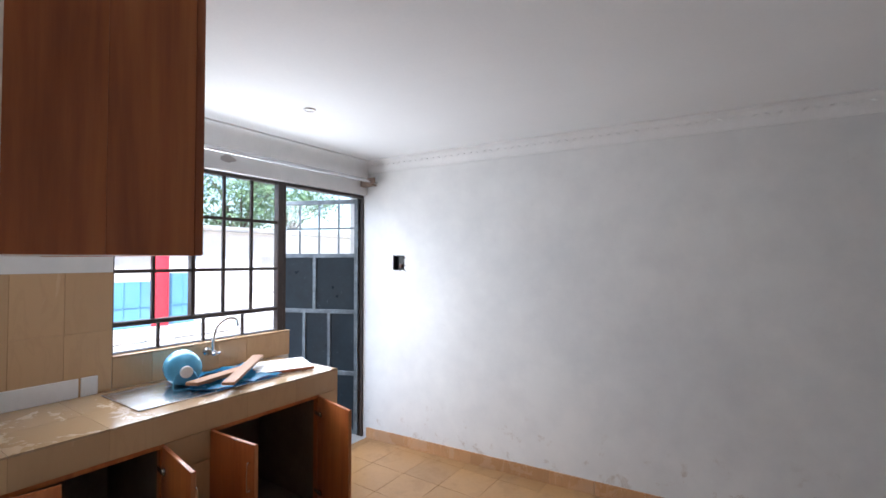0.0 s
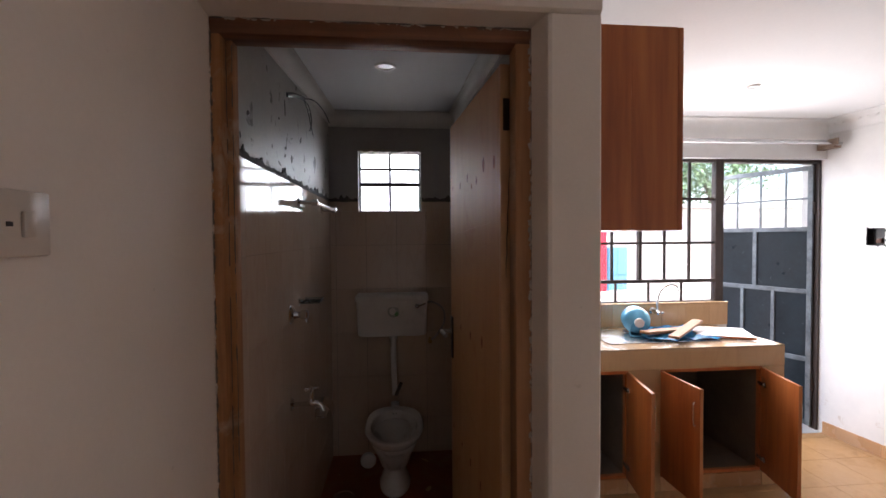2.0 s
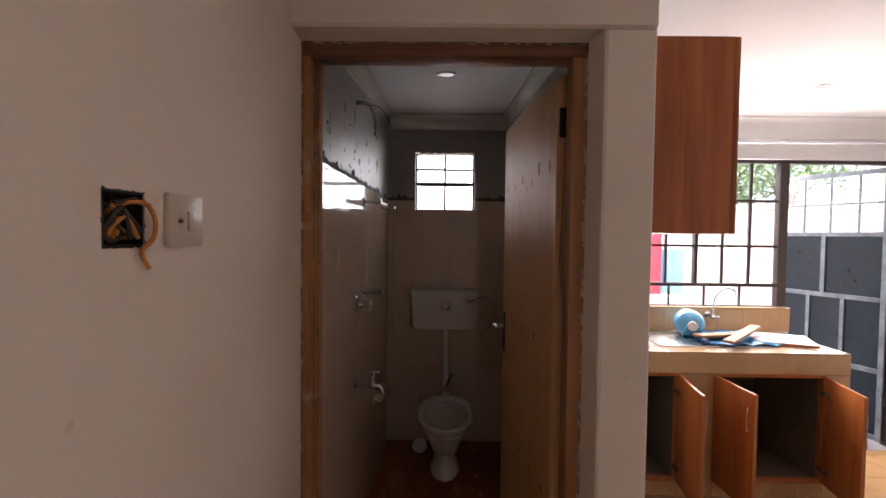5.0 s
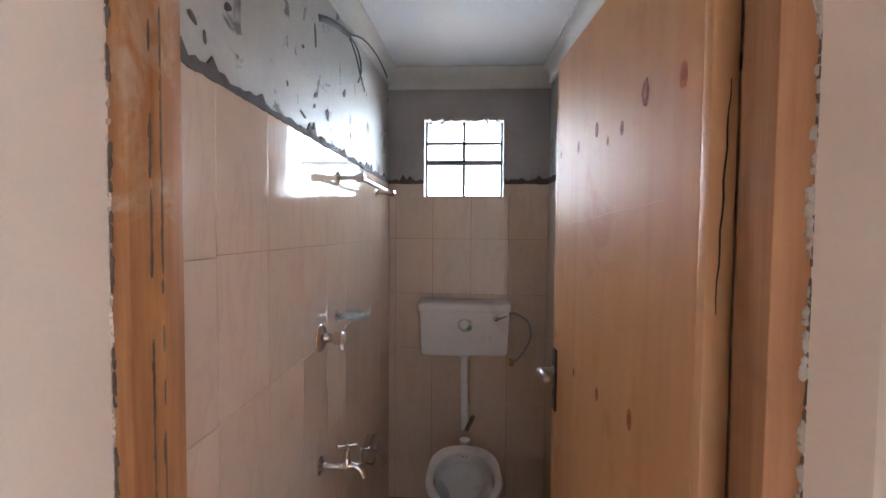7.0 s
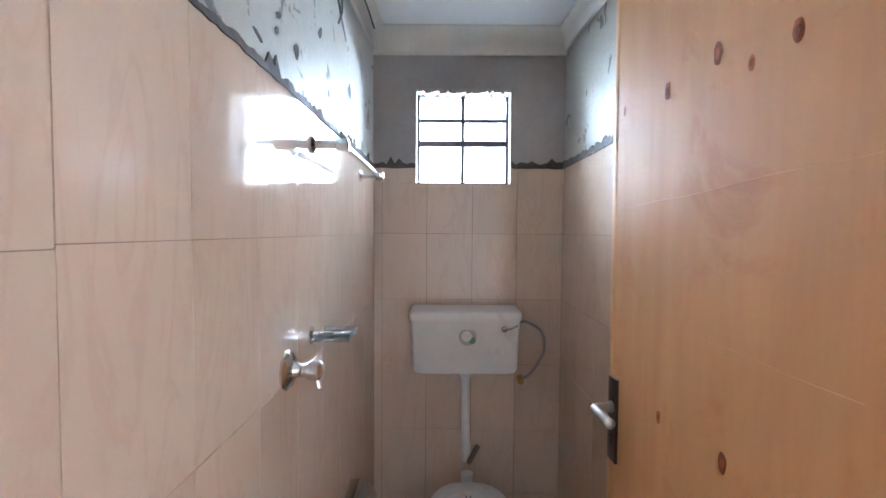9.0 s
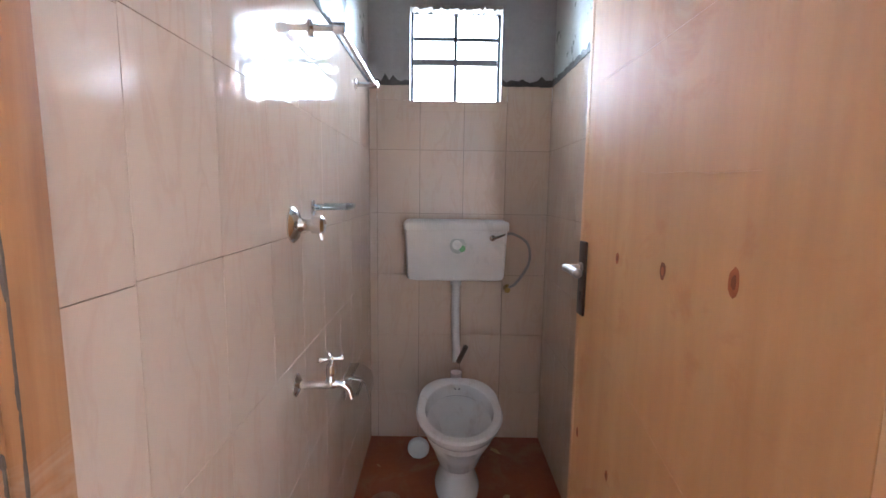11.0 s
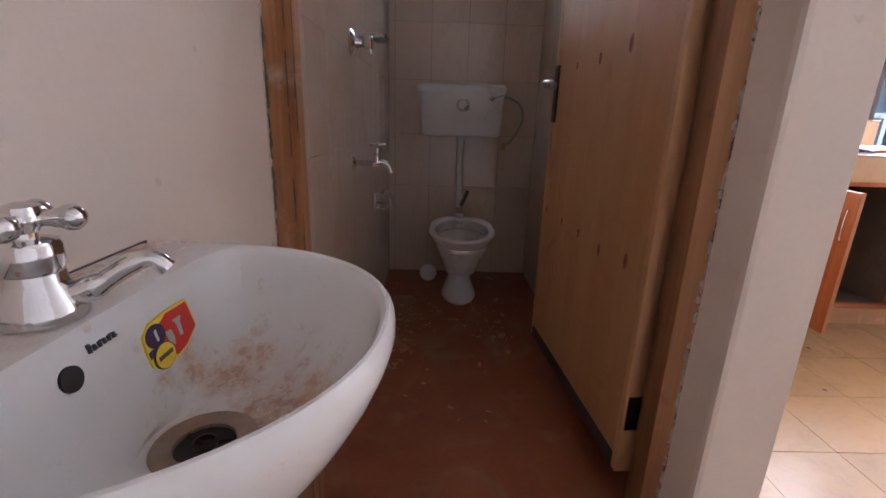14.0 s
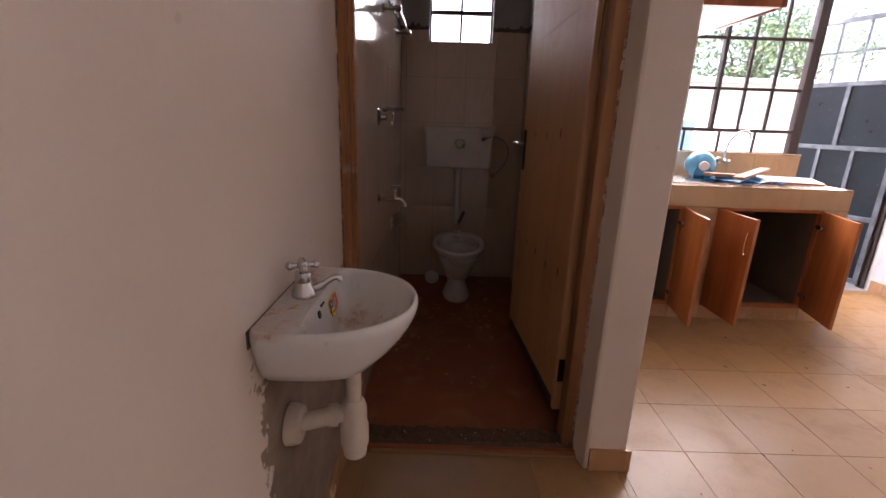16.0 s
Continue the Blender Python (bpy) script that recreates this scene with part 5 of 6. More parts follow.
part("sticker_print", flat_shape(((-0.0325, 0.0195), (-0.012, 0.0208), (0.002, 0.015), (0.002, -0.004), (-0.010, -0.0125), (-0.0205, -0.0105), (-0.0345, -0.0025)), 0.0048, 0.0056), RED_PRINT, stk, "red print", False)
part("sticker_print", lathe(bmesh.new(), [(0.0085, 0.005), (0.0085, 0.0060)], Matrix.Translation((0.003, 0.011, 0)), 18), PURPLE, stk, "purple print")
part("sticker_print", flat_shape(((0.0125, 0.0035), (0.004, 0.0045), (0.004, -0.0005), (0.0125, -0.0015)), 0.005, 0.0060), PURPLE, stk, "purple print", False)
part("sticker_print", lathe(bmesh.new(), [(0.0095, 0.005), (0.0095, 0.0064)], Matrix.Translation((0.0015, -0.0055, 0)), 20), INK, stk, "thin dark ring")
part("sticker_print", lathe(bmesh.new(), [(0.0089, 0.006), (0.0089, 0.0068)], Matrix.Translation((0.0015, -0.0055, 0)), 20), YELLOW, stk)
part("sticker_print", flat_shape(((0.0042, 0.015), (0.0022, 0.0155), (0.0022, 0.007), (0.0037, 0.007)), 0.006, 0.0066), PLASTIC_W, stk, "white figure", False)
part("sticker_print", flat_shape(((0.008, -0.0035), (-0.005, -0.0035), (-0.005, -0.0065), (0.008, -0.0065)), 0.0068, 0.0073), INK, stk, "dark print bar", False)
part("sticker_print", flat_shape(((-0.023, 0.013), (-0.014, 0.0135), (-0.0165, 0.009), (-0.017, -0.001), (-0.020, -0.001), (-0.0205, 0.009)), 0.0056, 0.0062), GREY_PRINT, stk, "pale basin picture", False)
part("sticker_print", flat_shape(((-0.0105, 0.008), (-0.005, 0.009), (-0.006, 0.001), (-0.010, -0.004), (-0.0115, 0.001)), 0.0056, 0.0062), GREY_PRINT, stk, "pale basin picture", False)

tap = thing("basin_tap", pose(-0.105, YL + 0.048, BZ + 0.001), "chrome pillar tap with cross handle on basin", "tap")
b = bmesh.new()
lathe(b, [(0.026, 0.0), (0.026, 0.004), (0.024, 0.012), (0.0175, 0.026), (0.0165, 0.032), (0.018, 0.034), (0.018, 0.050), (0.0165, 0.053), (0.007, 0.054), (0.007, 0.062)], None, 28)
part("tap_body", b, CHROME, tap)
b = bmesh.new()
tube(b, curve_pts([(-0.004, 0.012, 0.012), (-0.012, 0.032, 0.020), (-0.019, 0.050, 0.032), (-0.024, 0.063, 0.035), (-0.027, 0.071, 0.027)], 5), [0.0095] * 6 + [0.0075] * 6 + [0.0065] * 5 + [0.007] * 4, 14)
part("spout", b, CHROME, tap)
part("cross_handle", cross_handle(bmesh.new(), (0, 0, 0.067), 0.026, 0.0085), CHROME, tap)

trap = thing("basin_trap", pose(-0.110, YL, 0), "dusty white plastic bottle trap under basin", "bottle trap")
TY = CY + DY
b = tube(bmesh.new(), [(0, TY, BZ - 0.128), (0, TY, 0.58)], 0.0175, 16)
lathe(b, [(0.021, 0.0), (0.024, 0.004), (0.024, 0.03), (0.020, 0.036)], Matrix.Translation((0, TY, 0.675)), 20)
part("tail_pipe", b, PVC, trap)
b = lathe(bmesh.new(), [(0.020, 0.445), (0.026, 0.448), (0.029, 0.475), (0.032, 0.478), (0.032, 0.525), (0.029, 0.53), (0.029, 0.57), (0.025, 0.585), (0.019, 0.592)], Matrix.Translation((0, TY, 0)), 24)
part("trap_bottle", b, PVC, trap)
b = tube(bmesh.new(), [(0, TY - 0.02, 0.555), (0.022, 0.02, 0.540)], 0.020, 16)
tube(b, [(0.006, TY - 0.035, 0.555), (0.010, TY - 0.055, 0.555)], 0.026, 16)
part("outlet_pipe", b, PVC, trap)
b = lathe(bmesh.new(), [(0.020, 0.0), (0.046, 0.0), (0.046, 0.010), (0.041, 0.028), (0.029, 0.032), (0.022, 0.032)], Matrix.Translation((0.022, 0.003, 0.538)) @ RY, 28)
part("wall_cup", b, PVC, trap, "round dusty plastic wall cup")

# ---- socket and open box on the cream wall ----
sock = thing("wall_socket", pose(-0.067, YL, 1.559), "white plastic wall switch plate", "socket")
b = box_bm((-0.048, -0.001, -0.043), (0.048, 0.009, 0.043), 0.004)
part("plate", b, SOCKET_W, sock)
part("rocker", box_bm((-0.018, 0.009, -0.018), (0.002, 0.014, 0.016), 0.002), SOCKET_W, sock)
part("pin_slot", box_bm((0.015, 0.0095, -0.004), (0.024, 0.0107, 0.002)), INK, sock, "", False)
jb = thing("junction_box", pose(0.067, YL, 1.557), "open black wall box with loose coloured wires", "junction box")


def sunk_box(hw, hh, depth, seed, sgn, wild=1.0):
    """A thin box lining a wall hole, with a ragged rim."""
    rnd = random.Random(seed)
    b = bmesh.new()
    for lo, hi in (((-hw, 0.9, -hh), (hw, 1.0, hh)), ((-hw, 0.02, -hh), (-hw + 0.003, 0.9, hh)), ((hw - 0.003, 0.02, -hh), (hw, 0.9, hh)), ((-hw + 0.003, 0.02, hh - 0.003), (hw - 0.003, 0.9, hh)), ((-hw + 0.003, 0.02, -hh), (hw - 0.003, 0.9, -hh + 0.003))):
        p, q = [(v[0], -v[1] * depth * sgn, v[2]) for v in (lo, hi)]
        box(b, tuple(map(min, p, q)), tuple(map(max, p, q)))
    n = 18
    side = [i / n * 2 - 1 for i in range(n)]
    edge = [(u * hw, -hh) for u in side] + [(hw, u * hh) for u in side] + [(-u * hw, hh) for u in side] + [(-hw, -u * hh) for u in side]
    rag = [(x * k, z * k) for x, z in edge for k in (1 + wild * rnd.choice((0.01, 0.02, 0.04, 0.06, 0.10)) * rnd.random(),)]
    ring_faces(b, [[(x * 0.97, 0.0012 * sgn, z * 0.97) for x, z in edge], [(x, 0.0008 * sgn, z) for x, z in rag]], True, False, False)
    return b


part("back_box", sunk_box(0.0398, 0.0388, 0.045, 5, 1), BLACK, jb, "", False)
rnd = random.Random(77)
for i in range(9):
    pts = [(rnd.uniform(-0.03, 0.03), rnd.uniform(-0.03, 0.006), rnd.uniform(-0.03, 0.03)) for _ in range(4)]
    part("wire", tube(bmesh.new(), curve_pts(pts, 5), 0.0033, 6), (ORANGE, BLACK, BRONZE)[i % 3], jb)
part("wire", tube(bmesh.new(), curve_pts([(0.01, -0.01, 0.02), (-0.025, 0.010, 0.024), (-0.046, 0.012, 0.004), (-0.047, 0.010, -0.025), (-0.022, 0.009, -0.045), (-0.033, 0.012, -0.070)], 6), 0.0035, 6), ORANGE, jb, "loose orange wire")

wbox = thing("wall_box_hole", M_R @ pose(0.337, 0, 1.520), "empty dark box hole in white wall", "junction box")
part("back_box", sunk_box(0.0558, 0.0598, 0.05, 8, -1, 3.0), BLACK, wbox, "", False)
part("broken_edge", box_bm((-0.012, 0.012, -0.045), (0.030, 0.035, -0.010), 0.01), BRONZE, wbox)

# ---- kitchen ----
CX = COUNTER_X      # counter front
CT = 0.866
counter = thing("kitchen_counter", pose(0, 0, 0), "beige tiled masonry counter with open cupboards", "counter")
SY0, SY1, SX0, SX1 = 1.19, 1.89, -2.48, -2.10
CYE = 2.228
b = bmesh.new()
for lo, hi in (((XW, YP1, CT - 0.10), (CX, SY0, CT - 0.008)), ((XW, SY1, CT - 0.10), (CX, CYE, CT - 0.008)), ((XW, SY0, CT - 0.10), (SX0, SY1, CT - 0.008)), ((SX1, SY0, CT - 0.10), (CX, SY1, CT - 0.008))):
    box(b, lo, hi)
part("slab", b, KITCHEN_GROUT, counter, "", False)
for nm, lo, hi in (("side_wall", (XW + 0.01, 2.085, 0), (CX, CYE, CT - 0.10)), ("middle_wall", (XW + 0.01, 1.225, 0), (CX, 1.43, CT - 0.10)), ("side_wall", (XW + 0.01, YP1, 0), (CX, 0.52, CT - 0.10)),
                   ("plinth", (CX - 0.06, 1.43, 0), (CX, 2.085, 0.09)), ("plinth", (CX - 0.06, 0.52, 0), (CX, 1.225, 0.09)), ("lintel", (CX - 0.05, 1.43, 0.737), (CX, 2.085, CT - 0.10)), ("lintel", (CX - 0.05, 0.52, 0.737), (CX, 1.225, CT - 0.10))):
    part(nm, box_bm(lo, hi), CUPBOARD, counter, "bare cement masonry, darkened for the shade inside", False)
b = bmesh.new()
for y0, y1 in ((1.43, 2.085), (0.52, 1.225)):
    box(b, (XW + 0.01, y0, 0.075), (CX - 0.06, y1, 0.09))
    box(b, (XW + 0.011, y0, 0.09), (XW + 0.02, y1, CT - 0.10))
part("cupboard_floor", b, CUPBOARD, counter, "bare cement cupboard inside, shade put into its colour", False)
b = bmesh.new()
for y0, y1 in ((1.43, 2.085), (0.52, 1.225)):
    for lo, hi in (((CX - 0.02, y0, 0.092), (CX + 0.006, y0 + 0.018, 0.737)), ((CX - 0.02, y1 - 0.018, 0.092), (CX + 0.006, y1, 0.737)), ((CX - 0.02, y0 + 0.018, 0.719), (CX + 0.006, y1 - 0.018, 0.737)), ((CX - 0.02, y0 + 0.018, 0.092), (CX + 0.006, y1 - 0.018, 0.11))):
        box(b, lo, hi)
part("cupboard_frame", b, LAMINATE, counter, "reddish wood cupboard surround", False)


def cup_door(y, ang, sgn, width, seed):
    """A cupboard leaf hinged at (CX, y); sgn tells to which side it closes."""
    m = pose(CX + 0.012, y, 0.0, 0, 0, ang)
    # leaf runs along local +x; its inner face is at sgn * y
    lf = part("cupboard_door", box_bm((0.0, -0.009, 0.10), (width, 0.009, 0.732), 0.003), LAMINATE, counter, "", True, m)
    b = box_bm((width - 0.0005, -0.0095, 0.10), (width + 0.0015, 0.0095, 0.732), 0.001, 1)
    part("edge_band", b, LAMINATE_EDGE, lf, "", False)
    for z in (0.18, 0.635):
        b = box_bm((-0.02, sgn * 0.010, z - 0.012), (0.045, sgn * 0.020, z + 0.012), 0.003)
        lathe(b, [(0.017, 0.0), (0.017, 0.004)], Matrix.Translation((0.045, sgn * 0.0095, z)) @ Matrix.Rotation(radians(-90 * sgn), 4, "X"), 16)
        part("hinge", b, STEEL, lf, "steel cup hinge")
    b = bmesh.new()
    tube(b, curve_pts([(width - 0.03, -sgn * 0.009, 0.53), (width - 0.03, -sgn * 0.024, 0.535), (width - 0.03, -sgn * 0.024, 0.645), (width - 0.03, -sgn * 0.009, 0.65)], 4), 0.0032, 8)
    part("handle", b, CHROME, lf, "thin chrome bow handle")
    return lf


cup_door(1.220, DOOR_ANG[0], -1, 0.36, 1)
cup_door(1.433, DOOR_ANG[1], 1, 0.33, 2)
cup_door(2.080, DOOR_ANG[2], -1, 0.35, 3)
cup_door(0.525, 80, 1, 0.33, 4)

sink = thing("kitchen_sink", pose(0, 0, CT), "stainless steel inset sink half covered with planks", "sink")
b = bmesh.new()
for lo, hi in (((SX0 - 0.02, SY0 - 0.02, 0.0005), (SX0 + 0.02, SY1 + 0.02, 0.006)), ((SX1 - 0.02, SY0 - 0.02, 0.0005), (SX1 + 0.02, SY1 + 0.02, 0.006)), ((SX0 + 0.02, SY0 - 0.02, 0.0005), (SX1 - 0.02, SY0 + 0.30, 0.006)), ((SX0 + 0.02, SY1 - 0.02, 0.0005), (SX1 - 0.02, SY1 + 0.02, 0.006))):
    box(b, lo, hi, 0.002, 1)
part("rim", b, STEEL, sink, "", False)
b = bmesh.new()
for lo, hi in (((SX0 + 0.02, SY0 + 0.30, -0.15), (SX1 - 0.02, SY1 - 0.02, -0.145)), ((SX0 + 0.015, SY0 + 0.30, -0.15), (SX0 + 0.02, SY1 - 0.02, 0.0)), ((SX1 - 0.02, SY0 + 0.30, -0.15), (SX1 - 0.015, SY1 - 0.02, 0.0)), ((SX0 + 0.02, SY0 + 0.295, -0.15), (SX1 - 0.02, SY0 + 0.30, 0.0)), ((SX0 + 0.02, SY1 - 0.02, -0.15), (SX1 - 0.02, SY1 - 0.015, 0.0))):
    box(b, lo, hi)
part("bowl", b, STEEL, sink, "", False)
rnd = random.Random(3)
b = bmesh.new()
k = 10
vv = [[b.verts.new((SX0 + 0.40 * i / k, 1.46 + 0.46 * j / k, 0.012 + 0.02 * rnd.random())) for j in range(k + 1)] for i in range(k + 1)]
for i in range(k):
    for j in range(k):
        if not (2 <= i <= 6 and 2 <= j <= 5):
            b.faces.new((vv[i][j], vv[i + 1][j], vv[i + 1][j + 1], vv[i][j + 1]))
bmesh.ops.solidify(b, geom=b.faces[:], thickness=0.001)
solid("plastic_film", b, BLUE_FILM, "crumpled blue protective film on the sink", "plastic film", pose(0, 0, CT))


def board(name, x, y, z, ln, wd, th, rz, ry, mat, label, edge=None):
    t = thing(name, pose(x, y, z, 0, ry, rz), label, "board")
    part("board", box_bm((-ln / 2, -wd / 2, 0), (ln / 2, wd / 2, th), 0.002, 1), mat, t, smooth=False)
    if edge:
        b = box_bm((-ln / 2 - 0.001, -wd / 2 - 0.001, 0.001), (ln / 2 + 0.001, -wd / 2, th - 0.001))
        box(b, (ln / 2, -wd / 2, 0.001), (ln / 2 + 0.001, wd / 2, th - 0.001))
        part("edge", b, edge, t, "brown raw edge", False)
    return t


board("plank", -2.23, 1.63, CT + 0.035, 0.44, 0.07, 0.018, 114, 3, PLANK, "bare sawn wood plank lying over the sink")
board("plank", -2.185, 1.745, CT + 0.056, 0.50, 0.065, 0.016, 130, -4, PLANK, "bare sawn wood plank lying over the sink")
board("white_board", -2.23, 2.02, CT + 0.010, 0.26, 0.33, 0.018, -22, 2, plain("glossy_board", (0.78, 0.80, 0.83), 0.25), "white laminated board with brown edge on counter", LAMINATE)

bottle = thing("water_bottle", pose(-2.35, 1.49, CT + 0.096, 0, 90, -18), "blue plastic water bottle lying on counter", "bottle")
# its axis is local z, laid down so that the neck points into the room
b = lathe(bmesh.new(), [(0.05, -0.095), (0.075, -0.09), (0.088, -0.075), (0.09, -0.05), (0.086, -0.045), (0.09, -0.04), (0.09, 0.0), (0.086, 0.005), (0.09, 0.01), (0.088, 0.03), (0.078, 0.055), (0.05, 0.08), (0.026, 0.088), (0.024, 0.105)], None, 32)
part("bottle_body", b, BLUE_PET, bottle, "translucent-looking blue plastic")
part("cap", lathe(bmesh.new(), [(0.029, 0.098), (0.030, 0.102), (0.030, 0.122), (0.026, 0.126)], None, 24), PLASTIC_W, bottle, "white screw cap")
b = tube(bmesh.new(), curve_pts([(0.0, -0.03, 0.095), (0.03, -0.05, 0.10), (0.085, -0.055, 0.11), (0.088, 0.0, 0.11), (0.085, 0.055, 0.11), (0.03, 0.05, 0.10), (0.0, 0.03, 0.095)], 5), 0.0042, 8)
part("carry_handle", b, BLUE_PET, bottle, "thin blue carry handle")

faucet = thing("kitchen_faucet", pose(XW + 0.009, 1.735, 0.985), "chrome wall-mounted swan-neck kitchen tap", "tap")
RX90 = Matrix.Rotation(radians(90), 4, "Y")
b = lathe(bmesh.new(), [(0.026, 0.0), (0.026, 0.006), (0.014, 0.012), (0.013, 0.055), (0.017, 0.058), (0.017, 0.085), (0.008, 0.09)], RX90, 20)
part("tap_body", b, CHROME, faucet)
b = tube(bmesh.new(), curve_pts([(0.07, 0, 0.01), (0.07, 0.0, 0.07), (0.075, 0.02, 0.15), (0.095, 0.07, 0.20), (0.115, 0.115, 0.195), (0.12, 0.13, 0.150)], 6), 0.009, 12)
part("swan_neck", b, CHROME, faucet)
b = tube(bmesh.new(), [(0.085, 0, 0.0), (0.11, 0.0, 0.0)], 0.010, 12)
tube(b, [(0.105, -0.025, 0), (0.105, 0.025, 0)], 0.006, 8)
part("tap_knob", b, CHROME, faucet)

strip = thing("white_tile_strip", pose(0, 0, 0), "loose white tile offcuts standing on counter", "tile offcuts")
for y0, y1 in ((0.50, 0.80), (0.81, 1.098), (1.108, 1.178)):
    part("tile", box_bm((XW + 0.009, y0, CT), (XW + 0.018, y1, CT + 0.093), 0.002, 1), PLASTIC_W, strip, smooth=False)

cab = thing("wall_cabinet", pose(0, 0, 0), "reddish wood laminate wall cabinet", "wall cabinet")
KX0, KX1, KY1, KZ0, KZ1 = -1.66, CAB_X, 0.735, 1.554, CAB_TOP
b = bmesh.new()
box(b, (KX0, YP1 + 0.002, KZ0 + 0.002), (KX1 - 0.019, KY1 - 0.02, KZ0 + 0.02))
box(b, (KX0, YP1 + 0.002, KZ1 - 0.02), (KX1 - 0.019, KY1 - 0.02, KZ1 - 0.002))
box(b, (KX0, YP1 + 0.002, KZ0 + 0.02), (KX0 + 0.018, KY1 - 0.02, KZ1 - 0.02))
box(b, (KX0 + 0.018, YP1 + 0.002, KZ0 + 0.02), (KX1 - 0.019, YP1 + 0.008, KZ1 - 0.02))
part("carcass", b, CARCASS, cab, "white melamine inside and underside", False)
part("end_panel", box_bm((KX1 - 0.018, YP1 + 0.001, KZ0), (KX1, 0.5718, KZ1), 0.0004, 1), LAMINATE, cab, smooth=False)
part("end_panel", box_bm((KX1 - 0.018, 0.5721, KZ0), (KX1, KY1 - 0.0185, KZ1), 0.0004, 1), LAMINATE, cab, smooth=False)
xm = (KX0 + KX1) / 2
for x0, x1 in ((KX0, xm - 0.002), (xm + 0.002, KX1 + 0.001)):
    d = part("cabinet_door", box_bm((x0, KY1 - 0.018, KZ0), (x1, KY1, KZ1), 0.004), LAMINATE, cab)

rod = thing("curtain_rod", pose(0, 0, 0), "double metal curtain rods on wall brackets", "curtain rod")
for x, z in ((-2.49, 2.228), (-2.45, 2.208)):
    part("rod", tube(bmesh.new(), [(x, 0.9, z), (x, 3.125, z)], 0.0105, 10), STEEL, rod, "thin shiny metal rod")
for y in (1.0, 3.09):
    b = box_bm((XW, y - 0.022, 2.185), (XW + 0.006, y + 0.022, 2.262), 0.002, 1)
    box(b, (XW + 0.004, y - 0.004, 2.217), (-2.445, y + 0.004, 2.226))
    part("bracket", b, STEEL_DARK, rod, smooth=False)
b = box_bm((XW + 0.007, 3.05, 2.175), (-2.435, 3.11, 2.19), 0.002, 1)
box(b, (XW + 0.007, 3.05, 2.191), (-2.41, 3.062, 2.242), 0.002, 1)
part("end_bracket", b, mottled("rusty_brown_bracket", (0.13, 0.085, 0.06), (0.27, 0.19, 0.14), 0.6, 14, 70, 0.3), rod, "rusty brown end bracket", False)
b = bmesh.new()
rnd = random.Random(15)
pts = [(1.86 + 0.05 * math.cos(t) * rnd.uniform(0.8, 1.2), 2.195 + 0.025 * math.sin(t) * rnd.uniform(0.7, 1.2)) for t in (6.283 * q / 14 for q in range(14))]
ring_faces(b, [[(XW - 0.002, u, v) for u, v in pts], [(XW + 0.004, u, v) for u, v in pts]])
solid("plaster_patch", b, CEMENT_FAR, "small bare brown plaster patch over window", "plaster patch", kind="structure", smooth=False)

# ---- pieces of the surfaces, last ----
def unit_piece(name, mat):
    b = bmesh.new()
    bmesh.ops.create_cube(b, size=1.0)
    bmesh.ops.bevel(b, geom=b.edges[:], offset=0.006, segments=1, affect="EDGES")
    return mesh_of(name, b, mat, False)


JIT = random.Random(99)


def piece(name, me, parent, lo, hi, tilt=0.0):
    ob = new(name, me)
    ob.parent = parent
    c = [(p + q) / 2 for p, q in zip(lo, hi)]
    s = [abs(q - p) for p, q in zip(lo, hi)]
    ob.location, ob.scale = c, s
    if tilt:
        ob.rotation_euler = [radians(JIT.uniform(-tilt, tilt)) for _ in range(3)]
    return ob


T_FLOOR, T_WALL = unit_piece("tile", FLOOR_TILE), unit_piece("tile", WALL_TILE)
T_KIT, T_TOP, T_SKIRT = unit_piece("tile", KITCHEN_TILE), unit_piece("tile", COUNTER_TILE), unit_piece("tile", SKIRT_TILE)

# floor tiles, 30 cm grid
G = 0.303
gx = [-0.683 + G * i for i in range(-7, 8)]
gy = [0.692 + G * i for i in range(-5, 11)]
for x0 in gx:
    for y0 in gy:
        for rx0, rx1, ry0, ry1 in ((-0.628, XB, YL, YP1), (XW, XB, YP1, 3.7)):
            a0, a1 = max(x0, rx0), min(x0 + G, rx1)
            c0, c1 = max(y0, ry0), min(y0 + G, ry1)
            if a1 - a0 > 0.015 and c1 - c0 > 0.015:
                piece("tile", T_FLOOR, floor, (a0 + 0.0011, c0 + 0.0011, -0.0095), (a1 - 0.0011, c1 - 0.0011, 0.0), 0.06)


def skirting(along, a, c, face, out, z0=0.0, z1=0.088, first=0.0, me=None):
    """Tile skirting pieces along a wall."""
    p = a + first - G
    while p < c:
        q0, q1 = max(p, a) + 0.001, min(p + G, c) - 0.001
        if q1 - q0 > 0.01:
            lo = (q0, face, z0 + 0.0005) if along == "x" else (face, q0, z0 + 0.0005)
            hi = (q1, face + out, z1) if along == "x" else (face + out, q1, z1)
            piece("tile", me or T_SKIRT, baseboard, lo, hi, 0.15)
        p += G


baseboard_right = thing("baseboard_right", M_R, "orange-beige tile skirting along white wall", "skirting", kind="structure")
baseboard = thing("baseboard", pose(0, 0, 0), "orange-beige tile skirting along the walls", "skirting", kind="structure")
for k in range(15):
    piece("tile", T_SKIRT, baseboard_right, (0.1 + G * (k - 1) + 0.001 if k else 0.0, -0.011, 0.0005), (0.1 + G * k - 0.001, -0.0005, 0.088), 0.15)
skirting("x", -0.60, XB, YL, 0.011, first=0.2)
skirting("y", 0.283, 0.432, XD1, 0.011, first=0.25)
skirting("x", CX + 0.02, XD1, YP1, 0.011)
skirting("y", YL + 0.012, 0.258, -0.652, 0.024, 0.0, 0.010, first=0.38, me=T_FLOOR)

